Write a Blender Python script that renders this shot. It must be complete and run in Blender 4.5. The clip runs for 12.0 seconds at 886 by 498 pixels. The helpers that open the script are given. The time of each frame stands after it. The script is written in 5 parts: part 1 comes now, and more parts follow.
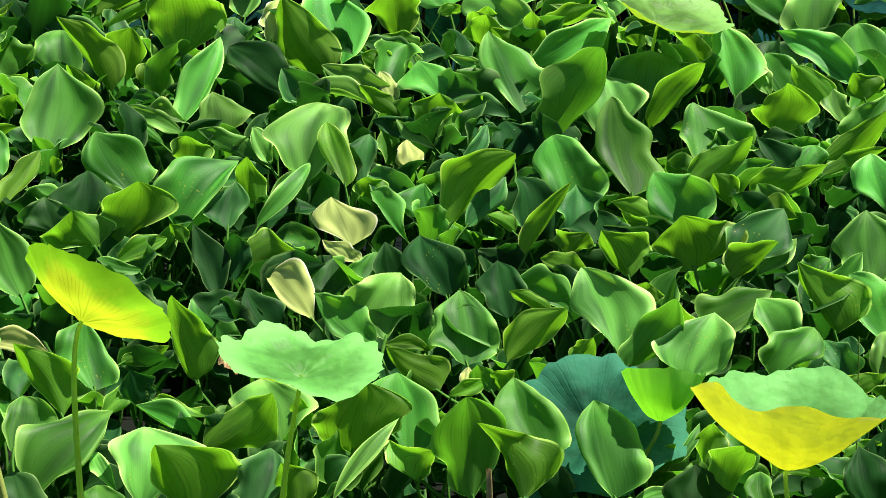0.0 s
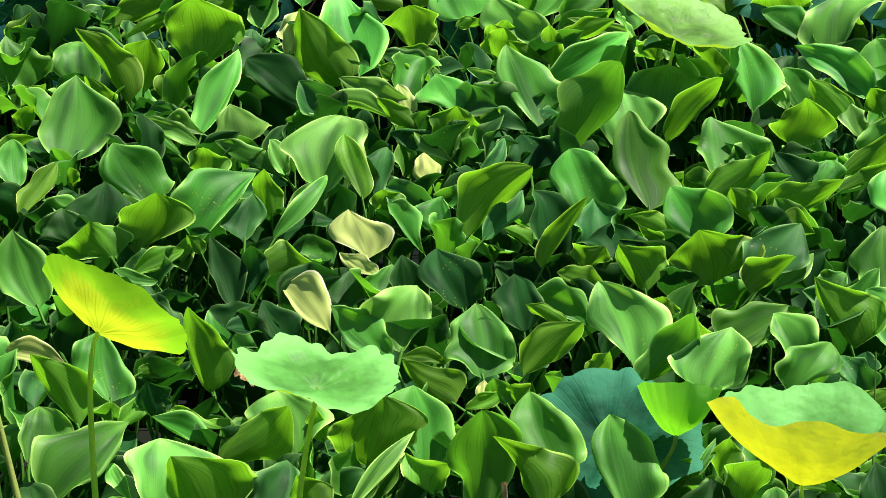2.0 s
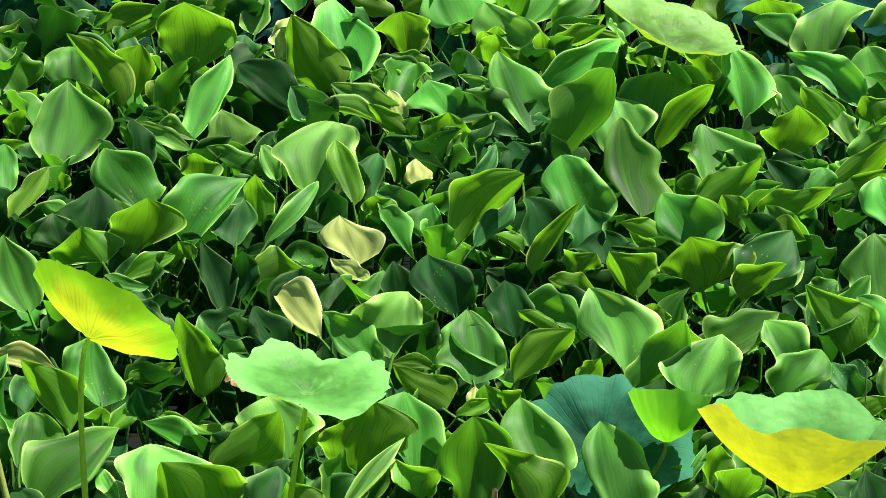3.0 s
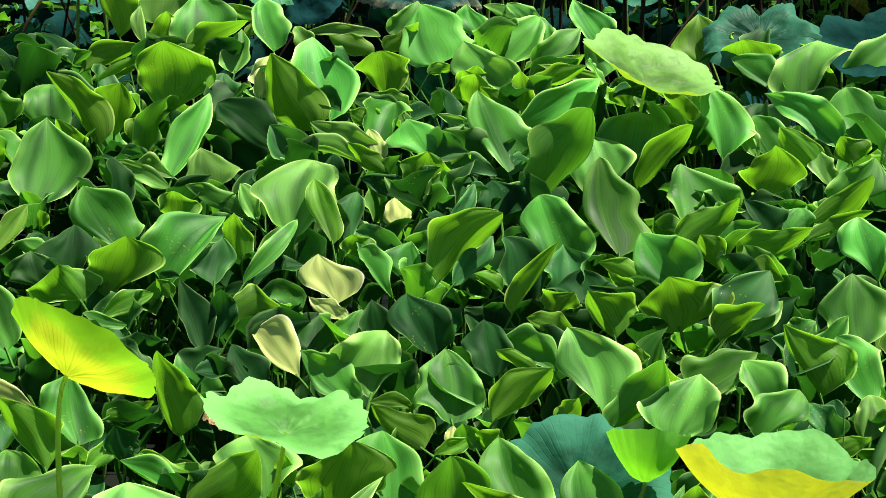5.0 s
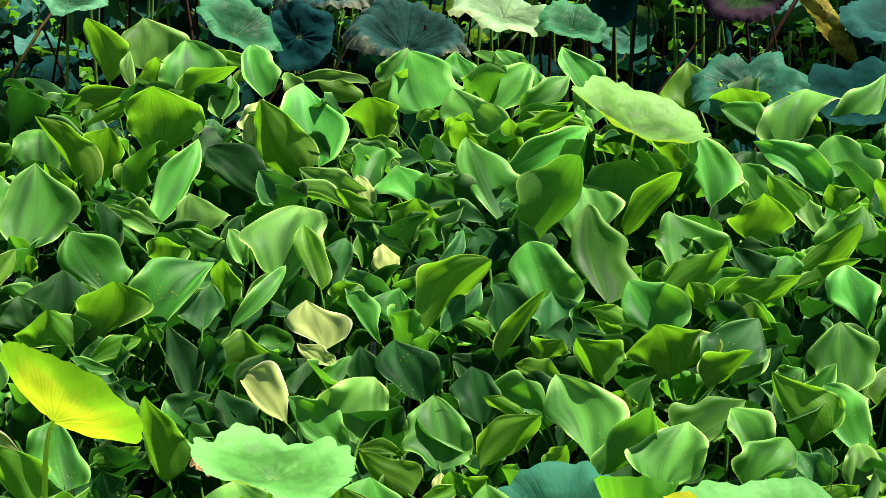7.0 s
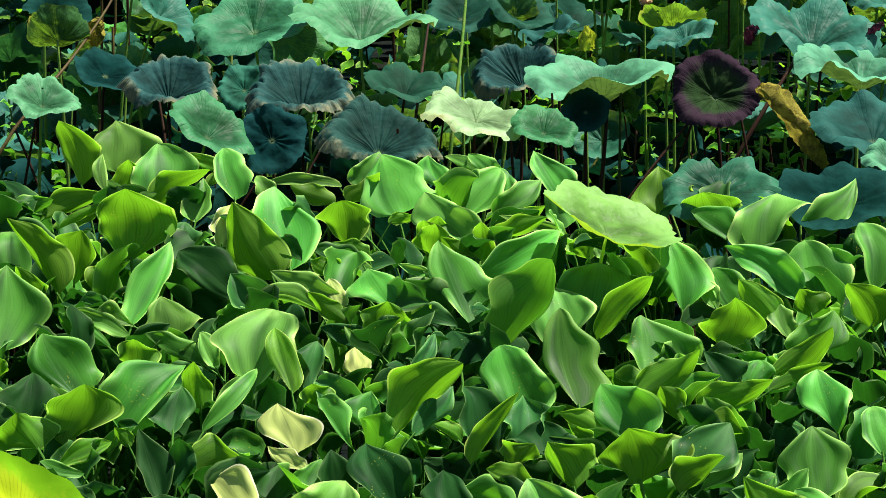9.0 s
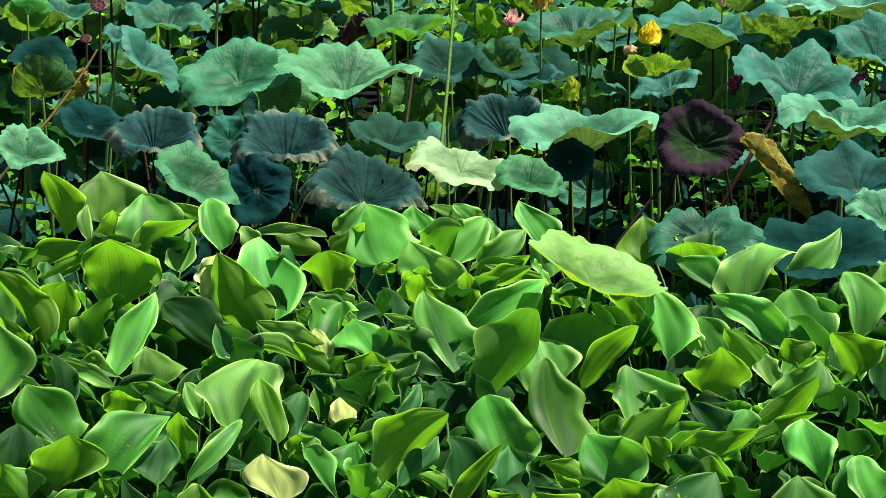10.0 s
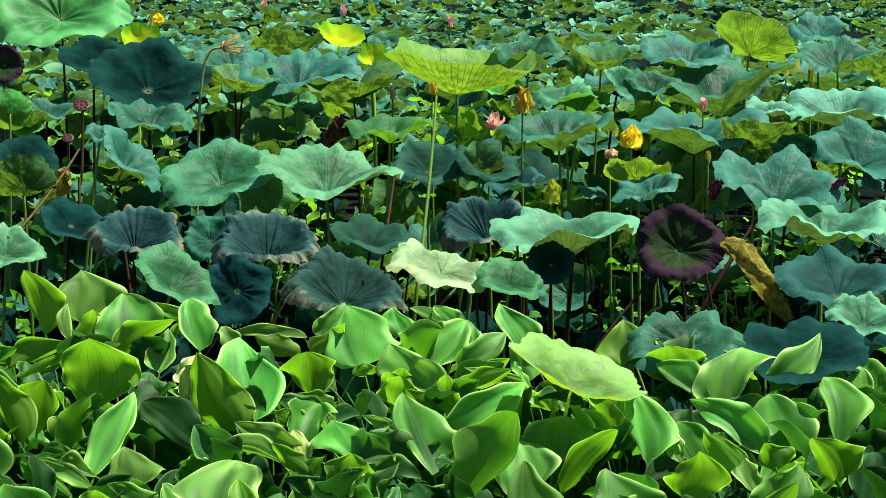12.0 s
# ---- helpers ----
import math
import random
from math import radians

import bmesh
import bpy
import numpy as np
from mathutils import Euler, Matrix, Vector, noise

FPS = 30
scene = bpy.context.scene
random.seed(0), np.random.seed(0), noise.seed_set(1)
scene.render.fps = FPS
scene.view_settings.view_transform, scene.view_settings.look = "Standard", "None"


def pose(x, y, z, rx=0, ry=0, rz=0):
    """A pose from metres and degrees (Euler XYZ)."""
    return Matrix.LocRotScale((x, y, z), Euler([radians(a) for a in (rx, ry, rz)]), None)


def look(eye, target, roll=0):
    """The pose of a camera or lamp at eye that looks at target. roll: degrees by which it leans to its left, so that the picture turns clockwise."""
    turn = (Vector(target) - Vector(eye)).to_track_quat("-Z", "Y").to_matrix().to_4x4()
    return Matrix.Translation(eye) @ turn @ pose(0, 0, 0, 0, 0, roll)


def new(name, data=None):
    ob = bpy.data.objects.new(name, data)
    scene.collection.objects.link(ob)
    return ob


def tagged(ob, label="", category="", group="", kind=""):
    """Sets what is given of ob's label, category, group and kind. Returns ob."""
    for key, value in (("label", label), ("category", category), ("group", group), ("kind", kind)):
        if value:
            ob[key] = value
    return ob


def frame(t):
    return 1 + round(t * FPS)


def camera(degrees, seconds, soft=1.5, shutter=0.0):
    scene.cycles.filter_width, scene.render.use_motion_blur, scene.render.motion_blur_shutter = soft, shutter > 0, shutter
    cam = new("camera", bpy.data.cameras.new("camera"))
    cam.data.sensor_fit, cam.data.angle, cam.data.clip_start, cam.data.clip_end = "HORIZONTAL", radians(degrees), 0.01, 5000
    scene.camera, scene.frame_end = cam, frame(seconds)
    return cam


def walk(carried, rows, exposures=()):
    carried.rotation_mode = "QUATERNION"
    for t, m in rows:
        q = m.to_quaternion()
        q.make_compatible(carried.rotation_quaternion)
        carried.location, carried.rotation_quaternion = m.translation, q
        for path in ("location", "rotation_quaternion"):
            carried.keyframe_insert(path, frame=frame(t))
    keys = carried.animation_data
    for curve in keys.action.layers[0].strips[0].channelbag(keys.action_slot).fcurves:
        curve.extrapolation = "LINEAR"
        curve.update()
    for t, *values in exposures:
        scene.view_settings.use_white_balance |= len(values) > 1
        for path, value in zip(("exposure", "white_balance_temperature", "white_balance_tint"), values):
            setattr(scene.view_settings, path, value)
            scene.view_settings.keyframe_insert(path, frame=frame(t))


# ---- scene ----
# The camera stands still on the bank and slowly tilts up with a long lens.
cam = camera(20.0, 12.0, soft=0.65)
EYE = 2.2
ROWS = [
    (0.0, 74.714, 0.794, 0.231),
    (0.5, 74.787, 0.972, 0.381),
    (1.0, 74.852, 0.941, 0.524),
    (1.5, 74.931, 0.788, 0.634),
    (2.0, 75.016, 0.606, 0.676),
    (2.5, 75.088, 0.494, 0.624),
    (3.0, 75.157, 0.400, 0.522),
    (5.0, 76.045, 0.084, 0.102),
    (5.5, 76.361, 0.048, 0.057),
    (6.0, 76.599, -0.000, 0.000),
    (6.5, 76.807, -0.084, -0.058),
    (7.0, 77.106, -0.185, -0.106),
    (9.0, 79.469, -0.459, -0.706),
    (9.5, 80.073, -0.437, -0.894),
    (10.0, 80.608, -0.412, -1.061),
    (10.5, 81.187, -0.518, -1.227),
    (11.0, 81.862, -0.730, -1.429),
    (11.5, 82.452, -0.909, -1.480),
    (12.0, 82.940, -0.942, -1.437),
]
walk(cam, [(t, pose(0, 0, EYE, rx, ry, rz)) for t, rx, ry, rz in ROWS])

# ---- light ----
SUN_ELEVATION, SUN_TURN = 69.0, 84.0   # the sun stands high to the right
world = bpy.data.worlds.new("sky")
scene.world = world
world.use_nodes = True
wn = world.node_tree.nodes
sky = wn.new("ShaderNodeTexSky")
sky.sky_type = "NISHITA"
sky.sun_disc = False
sky.sun_elevation = radians(SUN_ELEVATION)
sky.sun_rotation = radians(SUN_TURN)
world.node_tree.links.new(sky.outputs[0], wn["Background"].inputs[0])
wn["Background"].inputs[1].default_value = 0.05
sun_data = bpy.data.lights.new("sun", "SUN")
sun_data.energy, sun_data.angle, sun_data.color = 5.0, radians(0.6), (1.0, 0.95, 0.84)
sun = new("sun", sun_data)
far_sun = Vector((math.sin(radians(SUN_TURN)) * math.cos(radians(SUN_ELEVATION)), math.cos(radians(SUN_TURN)) * math.cos(radians(SUN_ELEVATION)), math.sin(radians(SUN_ELEVATION))))
sun.matrix_world = look(far_sun * 30, (0, 0, 0))
scene.view_settings.exposure = 1.15


# ---- materials ----
class Nodes:
    """A small helper to wire node materials."""

    def __init__(self, name):
        self.mat = bpy.data.materials.new(name)
        self.mat.use_nodes = True
        self.tree = self.mat.node_tree
        self.tree.nodes.clear()

    def add(self, kind, **values):
        node = self.tree.nodes.new(kind)
        for key, value in values.items():
            setattr(node, key, value)
        return node

    def put(self, value, socket):
        if isinstance(value, bpy.types.NodeSocket):
            self.tree.links.new(value, socket)
        elif isinstance(value, tuple) and len(value) == 3 and socket.type == "RGBA":
            socket.default_value = (*value, 1)
        else:
            socket.default_value = value

    def math(self, op, a, b=0.0, c=0.0):
        node = self.add("ShaderNodeMath", operation=op)
        for value, socket in zip((a, b, c), node.inputs):
            self.put(value, socket)
        return node.outputs[0]

    def ramp(self, value, low, high, a=0.0, b=1.0):
        node = self.add("ShaderNodeMapRange", interpolation_type="SMOOTHSTEP")
        for v, i in ((value, 0), (low, 1), (high, 2), (a, 3), (b, 4)):
            self.put(v, node.inputs[i])
        return node.outputs[0]

    def mix(self, fac, a, b, blend="MIX"):
        node = self.add("ShaderNodeMix", data_type="RGBA", blend_type=blend)
        for v, i in ((fac, 0), (a, 6), (b, 7)):
            self.put(v, node.inputs[i])
        return node.outputs[2]

    def noise(self, vector, scale, detail=3.0, rough=0.55):
        node = self.add("ShaderNodeTexNoise")
        self.put(vector, node.inputs["Vector"])
        node.inputs["Scale"].default_value, node.inputs["Detail"].default_value, node.inputs["Roughness"].default_value = scale, detail, rough
        return node.outputs[0]

    def finish(self, shader):
        out = self.add("ShaderNodeOutputMaterial")
        self.tree.links.new(shader, out.inputs[0])
        return self.mat


def leaf_shader(n, face, back, through_share, rough, height, strength, sheen=0.5):
    """A thin leaf: light is thrown back from its waxy skin and comes through its flesh."""
    bump = n.add("ShaderNodeBump")
    bump.inputs["Strength"].default_value, bump.inputs["Distance"].default_value = strength, 0.004
    n.put(height, bump.inputs["Height"])
    skin = n.add("ShaderNodeBsdfPrincipled")
    n.put(face, skin.inputs["Base Color"])
    n.put(rough, skin.inputs["Roughness"])
    skin.inputs["Specular IOR Level"].default_value = sheen
    flesh = n.add("ShaderNodeBsdfTranslucent")
    n.put(back, flesh.inputs["Color"])
    both = n.add("ShaderNodeMixShader")
    n.put(through_share, both.inputs[0])
    for node in (skin, flesh):
        n.put(bump.outputs[0], node.inputs["Normal"])
    n.put(skin.outputs[0], both.inputs[1])
    n.put(flesh.outputs[0], both.inputs[2])
    return n.finish(both.outputs[0])


def hyacinth_material(name, face, back, share=0.5, rough=0.44, vein=0.16, pale=0.75, sheen=0.26):
    """Water hyacinth blade: fine veins that run in arcs from base to tip, a pale margin, soft mottling; rim and tip
    highlights are in the colour.
    """
    n = Nodes(name)
    uv = n.add("ShaderNodeUVMap").outputs[0]
    split = n.add("ShaderNodeSeparateXYZ")
    n.put(uv, split.inputs[0])
    u, v = split.outputs[0], split.outputs[1]
    where = n.add("ShaderNodeTexCoord").outputs["Object"]
    chance = n.add("ShaderNodeObjectInfo").outputs["Random"]
    island = n.add("ShaderNodeNewGeometry").outputs["Random Per Island"]
    rnd = n.math("FRACT", n.math("ADD", chance, island))
    blotch = n.noise(where, 22.0, 3.0)
    fine = n.noise(where, 140.0, 2.0)
    wob = n.math("MULTIPLY_ADD", blotch, 0.035, u)
    rib = n.math("SINE", n.math("MULTIPLY", wob, 150.0))
    rib2 = n.math("SINE", n.math("MULTIPLY", wob, 47.0))
    veins = n.math("MULTIPLY", n.ramp(n.math("MULTIPLY_ADD", rib2, 0.6, rib), 0.0, 1.5), n.ramp(n.noise(where, 30.0, 2.0), 0.3, 0.62, 0.25, 1.0))
    across = n.math("ABSOLUTE", n.math("SUBTRACT", u, 0.5))
    margin = n.ramp(across, 0.458, 0.486)
    mid = n.ramp(across, 0.0, 0.03, 1.0, 0.0)
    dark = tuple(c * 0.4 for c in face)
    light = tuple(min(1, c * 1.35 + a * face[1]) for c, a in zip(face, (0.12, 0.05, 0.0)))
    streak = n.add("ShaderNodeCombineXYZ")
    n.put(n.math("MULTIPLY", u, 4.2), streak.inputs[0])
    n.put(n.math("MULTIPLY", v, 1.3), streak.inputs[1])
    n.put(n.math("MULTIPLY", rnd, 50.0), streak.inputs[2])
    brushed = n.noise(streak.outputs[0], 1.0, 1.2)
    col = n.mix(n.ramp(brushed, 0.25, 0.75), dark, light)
    # Highlights of the curled rim and tip, painted as a paler colour.
    rim_light_col = tuple(min(1, c * 1.9 + a * face[1]) for c, a in zip(face, (0.75, 0.6, 0.28)))
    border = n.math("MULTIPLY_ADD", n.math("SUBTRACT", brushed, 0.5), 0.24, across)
    col = n.mix(n.math("MULTIPLY", n.ramp(border, 0.33, 0.51), min(1.0, pale)), col, rim_light_col)
    col = n.mix(n.math("MULTIPLY", n.ramp(n.math("MULTIPLY_ADD", blotch, 0.3, v), 0.9, 1.2), pale * 0.5), col, rim_light_col)
    col = n.mix(n.math("MULTIPLY", veins, vein), col, tuple(c * 0.5 for c in face))
    col = n.mix(n.math("MULTIPLY", margin, 0.85), col, tuple(min(1, c * 1.3 + a * face[1]) for c, a in zip(rim_light_col, (0.5, 0.35, 0.1))))
    hue = n.add("ShaderNodeHueSaturation")
    n.put(n.math("MULTIPLY_ADD", rnd, 0.026, 0.484), hue.inputs["Hue"])
    n.put(n.math("MULTIPLY_ADD", rnd, 0.5, 0.75), hue.inputs["Value"])
    n.put(col, hue.inputs["Color"])
    spots = n.math("MULTIPLY", n.ramp(n.noise(where, 170.0, 1.0), 0.66, 0.7), n.math("MULTIPLY", n.ramp(n.noise(where, 14.0, 2.0), 0.55, 0.62), n.ramp(rnd, 0.6, 0.62)))
    face_col = n.mix(n.math("MULTIPLY", spots, 0.5), hue.outputs[0], (0.45, 0.48, 0.06))
    through_col = n.mix(n.math("MULTIPLY", veins, 0.55), back, tuple(c * 0.42 for c in back))
    through_col = n.mix(n.math("MULTIPLY", n.ramp(brushed, 0.35, 0.75), 0.45), through_col, tuple(c * 0.5 for c in back))
    through_col = n.mix(n.math("MULTIPLY", spots, 0.55), through_col, (0.55, 0.65, 0.05))
    through_col = n.mix(margin, through_col, tuple(min(0.8, c * 1.35 + a * back[1]) for c, a in zip(back, (0.3, 0.15, 0.12))))
    height = n.math("ADD", n.math("MULTIPLY_ADD", brushed, 0.45, n.math("MULTIPLY", veins, 0.1)), n.math("ADD", n.math("MULTIPLY", mid, -0.25), n.math("MULTIPLY", fine, 0.12)))
    return leaf_shader(n, face_col, through_col, share, n.math("MULTIPLY_ADD", blotch, 0.2, rough), height, 0.24, sheen)


def lotus_material(name, face, back, share=0.4, rim=None, rim_from=0.8, rough=0.52, vein=0.5, mottle=0.3, relief=0.8, sheen=0.16, ray=0.1):
    """Lotus leaf: matt and bluish with radial veins that fork; the rim may be dry."""
    n = Nodes(name)
    uv = n.add("ShaderNodeUVMap").outputs[0]
    split = n.add("ShaderNodeSeparateXYZ")
    n.put(uv, split.inputs[0])
    u, v = split.outputs[0], split.outputs[1]
    where = n.add("ShaderNodeTexCoord").outputs["Object"]
    chance = n.add("ShaderNodeObjectInfo").outputs["Random"]
    island = n.add("ShaderNodeNewGeometry").outputs["Random Per Island"]
    rnd = n.math("FRACT", n.math("ADD", chance, island))
    blotch = n.noise(where, 9.0, 4.0, 0.6)
    fine = n.noise(where, 60.0, 3.0)
    spin = n.math("MULTIPLY_ADD", blotch, 0.012, u)

    def spokes(count, width):
        near = n.math("ABSOLUTE", n.math("SUBTRACT", n.math("FRACT", n.math("MULTIPLY", spin, float(count))), 0.5))
        wide = n.math("DIVIDE", width, n.math("MAXIMUM", v, 0.08))
        return n.ramp(near, 0.0, wide, 1.0, 0.0)

    ribs = n.math("MAXIMUM", spokes(21, 0.05), n.math("MULTIPLY", spokes(63, 0.09), n.ramp(v, 0.35, 0.6)))
    col = n.mix(n.ramp(blotch, 0.3, 0.72), tuple(c * 0.48 for c in face), tuple(min(1, c * 1.35) for c in face))
    rays = n.math("MAXIMUM", spokes(21, 0.16), n.math("MULTIPLY", spokes(63, 0.3), n.ramp(v, 0.3, 0.7)))
    uneven = n.math("MULTIPLY", n.ramp(n.noise(where, 13.0, 2.0), 0.4, 0.65, 0.15, 1.0), ray)
    col = n.mix(n.math("MULTIPLY", rays, uneven), col, tuple(min(1, c * 1.7) for c in face))
    col = n.mix(n.ramp(n.noise(where, 30.0, 4.0, 0.6), 0.3, 0.6, 0.78, 1.0), tuple(c * 0.55 for c in face), col)
    # Paler rim: thinner margin, and sunlight on the flat rim painted in.
    col = n.mix(n.ramp(n.math("MULTIPLY_ADD", blotch, 0.25, v), 0.6, 1.12, 0.0, 0.8), col, tuple(min(1, c * 2.1 + 0.2 * face[1]) for c in face))
    heart = n.ramp(v, 0.01, 0.13, 0.35, 0.0)
    col = n.mix(heart, col, (0.3, 0.42, 0.2))
    hue = n.add("ShaderNodeHueSaturation")
    n.put(n.math("MULTIPLY_ADD", rnd, 0.06, 0.47), hue.inputs["Hue"])
    n.put(n.math("MULTIPLY_ADD", rnd, 0.3, 0.85), hue.inputs["Value"])
    n.put(col, hue.inputs["Color"])
    col = n.mix(n.math("MULTIPLY", n.ramp(n.noise(where, 16.0, 5.0, 0.7), 0.5, 0.72), mottle), hue.outputs[0], tuple(c * 0.4 for c in face))
    patch = n.ramp(n.noise(where, 18.0, 6.0, 0.75), 0.44, 0.6)
    back_col = n.mix(n.math("MULTIPLY", ribs, vein), back, tuple(c * 0.3 for c in back))
    back_col = n.mix(n.math("MULTIPLY", patch, mottle * 2), back_col, tuple(c * 0.22 for c in back))
    edge = n.ramp(n.math("MULTIPLY_ADD", fine, 0.16, v), 1.02, 1.06)
    back_col = n.mix(n.math("MULTIPLY", edge, n.ramp(blotch, 0.45, 0.7, 0.0, 0.5)), back_col, (0.6, 0.55, 0.1))
    if rim:
        dry = n.ramp(n.math("ADD", v, n.math("MULTIPLY", n.math("SUBTRACT", n.noise(where, 9.0, 5.0, 0.7), 0.5), 1.0)), rim_from, rim_from + 0.3)
        col = n.mix(dry, col, rim)
        back_col = n.mix(dry, back_col, tuple(c * 0.8 for c in rim))
    height = n.math("ADD", n.math("MULTIPLY", ribs, 0.4 * min(vein, 0.6)), n.math("ADD", n.math("MULTIPLY", fine, 0.3), n.math("ADD", n.math("MULTIPLY", n.noise(where, 26.0, 1.0, 0.5), 1.3), n.math("MULTIPLY", n.noise(where, 11.0, 3.0, 0.5), 4.5))))
    return leaf_shader(n, col, back_col, share, rough, height, relief, sheen)


def stalk_material(name, col, other, rough=0.5, share=0.12):
    n = Nodes(name)
    where = n.add("ShaderNodeTexCoord").outputs["Object"]
    mottled = n.ramp(n.noise(where, 30.0, 4.0, 0.65), 0.35, 0.7)
    spots = n.noise(where, 260.0, 1.0)
    shade = n.mix(mottled, col, other)
    return leaf_shader(n, shade, shade, share, rough, spots, 0.3, 0.12)


# Leaf tones; sunlit, backlit and shaded looks are put into the colour.
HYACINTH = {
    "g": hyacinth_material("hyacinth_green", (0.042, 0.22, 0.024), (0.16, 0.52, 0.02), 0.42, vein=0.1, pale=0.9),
    "h": hyacinth_material("hyacinth_sunlit", (0.066, 0.35, 0.045), (0.19, 0.62, 0.035), 0.42, vein=0.12, pale=0.9),
    "y": hyacinth_material("hyacinth_backlit", (0.082, 0.25, 0.018), (0.2, 0.52, 0.014), 0.55, vein=0.6, pale=0.3),
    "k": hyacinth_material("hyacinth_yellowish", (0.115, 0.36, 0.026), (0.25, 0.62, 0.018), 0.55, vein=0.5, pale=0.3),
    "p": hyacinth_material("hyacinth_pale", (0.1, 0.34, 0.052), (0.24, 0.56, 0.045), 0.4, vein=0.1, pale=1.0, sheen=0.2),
    # Shaded copy of the green leaf: its dark colour stands for shade.
    "d": hyacinth_material("hyacinth_shaded", (0.01, 0.066, 0.016), (0.03, 0.17, 0.01), 0.32, sheen=0.06, pale=0.4),
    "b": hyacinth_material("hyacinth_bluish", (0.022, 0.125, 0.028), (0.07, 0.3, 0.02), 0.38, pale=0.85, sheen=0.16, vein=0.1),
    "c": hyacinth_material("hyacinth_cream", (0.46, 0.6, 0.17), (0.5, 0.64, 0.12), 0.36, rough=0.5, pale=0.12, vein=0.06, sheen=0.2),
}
LOTUS = {
    "B": lotus_material("lotus_blue_green", (0.021, 0.115, 0.072), (0.09, 0.2, 0.02), rough=0.5, sheen=0.12, ray=0.1),
    "T": lotus_material("lotus_teal", (0.008, 0.052, 0.036), (0.04, 0.18, 0.03), 0.3, sheen=0.08, relief=0.6, rough=0.7),
    "K": lotus_material("lotus_dull_green", (0.016, 0.11, 0.075), (0.05, 0.2, 0.02), 0.3, sheen=0.08, relief=0.6, rough=0.7, ray=0.08),
    "Q": lotus_material("lotus_fading", (0.2, 0.34, 0.15), (0.3, 0.4, 0.06), 0.35, rim=(0.36, 0.4, 0.17), rim_from=0.84),
    "N": lotus_material("lotus_fresh", (0.045, 0.235, 0.085), (0.18, 0.45, 0.04), 0.35, vein=0.2, relief=0.4),
    "P": lotus_material("lotus_pale", (0.062, 0.225, 0.125), (0.1, 0.19, 0.03), 0.35, rough=0.5, sheen=0.12, ray=0.08),
    "G": lotus_material("lotus_green", (0.026, 0.14, 0.054), (0.14, 0.4, 0.02)),
    # Shade between the taller leaves is put into this near-black colour.
    "D": lotus_material("lotus_shaded", (0.003, 0.026, 0.023), (0.006, 0.06, 0.02), 0.22, sheen=0.02, rough=0.9, ray=0.03, vein=0.15),
    "R": lotus_material("lotus_dry_rim", (0.01, 0.042, 0.036), (0.03, 0.1, 0.03), 0.22, rim=(0.22, 0.22, 0.13), rim_from=0.84, sheen=0.06, rough=0.7, ray=0.5),
    "L": lotus_material("lotus_light", (0.088, 0.255, 0.044), (0.4, 0.66, 0.03), 0.34, vein=0.12, mottle=0.04, relief=0.9, ray=0.04),
    "U": lotus_material("lotus_mottled", (0.045, 0.16, 0.04), (0.125, 0.25, 0.016), 0.5, mottle=0.6, vein=0.9),
    "V": lotus_material("lotus_yellow_green", (0.085, 0.29, 0.04), (0.2, 0.38, 0.018), 0.52, vein=0.9, mottle=0.35),
    "Y": lotus_material("lotus_yellowing", (0.38, 0.6, 0.02), (0.5, 0.64, 0.02), 0.6, rim=(0.32, 0.7, 0.02), rim_from=0.62, vein=0.4, mottle=0.0, relief=0.15),
    # Lobe of the neighbouring leaf; light through it is put into the colour.
    "Y2": lotus_material("lotus_lit_lobe", (0.1, 0.5, 0.04), (0.24, 0.7, 0.02), 0.5, vein=0.2, mottle=0.05, relief=0.2),
    "W": lotus_material("lotus_withering", (0.12, 0.29, 0.065), (0.58, 0.61, 0.012), 0.48, rim=(0.45, 0.45, 0.1), rim_from=1.22, vein=0.06, mottle=0.1, relief=0.65),
    "M": lotus_material("lotus_maroon", (0.022, 0.045, 0.016), (0.03, 0.03, 0.02), 0.15, rim=(0.032, 0.02, 0.03), rim_from=0.5, vein=0.6, sheen=0.02, rough=0.9),
}
PETIOLE = stalk_material("petiole_green", (0.07, 0.2, 0.03), (0.1, 0.26, 0.04))
STALK = stalk_material("lotus_stalk_green", (0.11, 0.25, 0.035), (0.18, 0.28, 0.055))
# Bright copy of the stalk green; sunlight is put into the colour.
STALK_SUNLIT = stalk_material("lotus_stalk_sunlit", (0.6, 0.88, 0.08), (0.65, 0.88, 0.12), 0.5, 0.4)
STALK_RED = stalk_material("lotus_stalk_red", (0.034, 0.013, 0.01), (0.042, 0.026, 0.013))
STALK_PALE = stalk_material("lotus_stalk_pale", (0.34, 0.4, 0.1), (0.26, 0.34, 0.08), 0.5, 0.3)
OLIVE_GREEN = stalk_material("lotus_stalk_olive_green", (0.04, 0.07, 0.014), (0.03, 0.045, 0.012))
OLIVE = stalk_material("lotus_stalk_olive", (0.085, 0.07, 0.02), (0.06, 0.035, 0.018))
STRAW = stalk_material("dry_straw", (0.4, 0.33, 0.16), (0.28, 0.2, 0.1), 0.8)


# ---- meshes ----
def sheet(name, points, uvs, material):
    """One smooth mesh from a grid of points with its own flat coordinates."""
    rows, cols = points.shape[:2]
    idx = np.arange(rows * cols).reshape(rows, cols)
    quads = np.stack([idx[:-1, :-1], idx[:-1, 1:], idx[1:, 1:], idx[1:, :-1]], -1).reshape(-1, 4)
    me = bpy.data.meshes.new(name)
    me.from_pydata(points.reshape(-1, 3).tolist(), [], quads.tolist())
    layer = me.uv_layers.new(name="UVMap")
    layer.data.foreach_set("uv", uvs.reshape(-1, 2)[quads.reshape(-1)].ravel().astype(np.float32))
    me.polygons.foreach_set("use_smooth", np.ones(len(quads), bool))
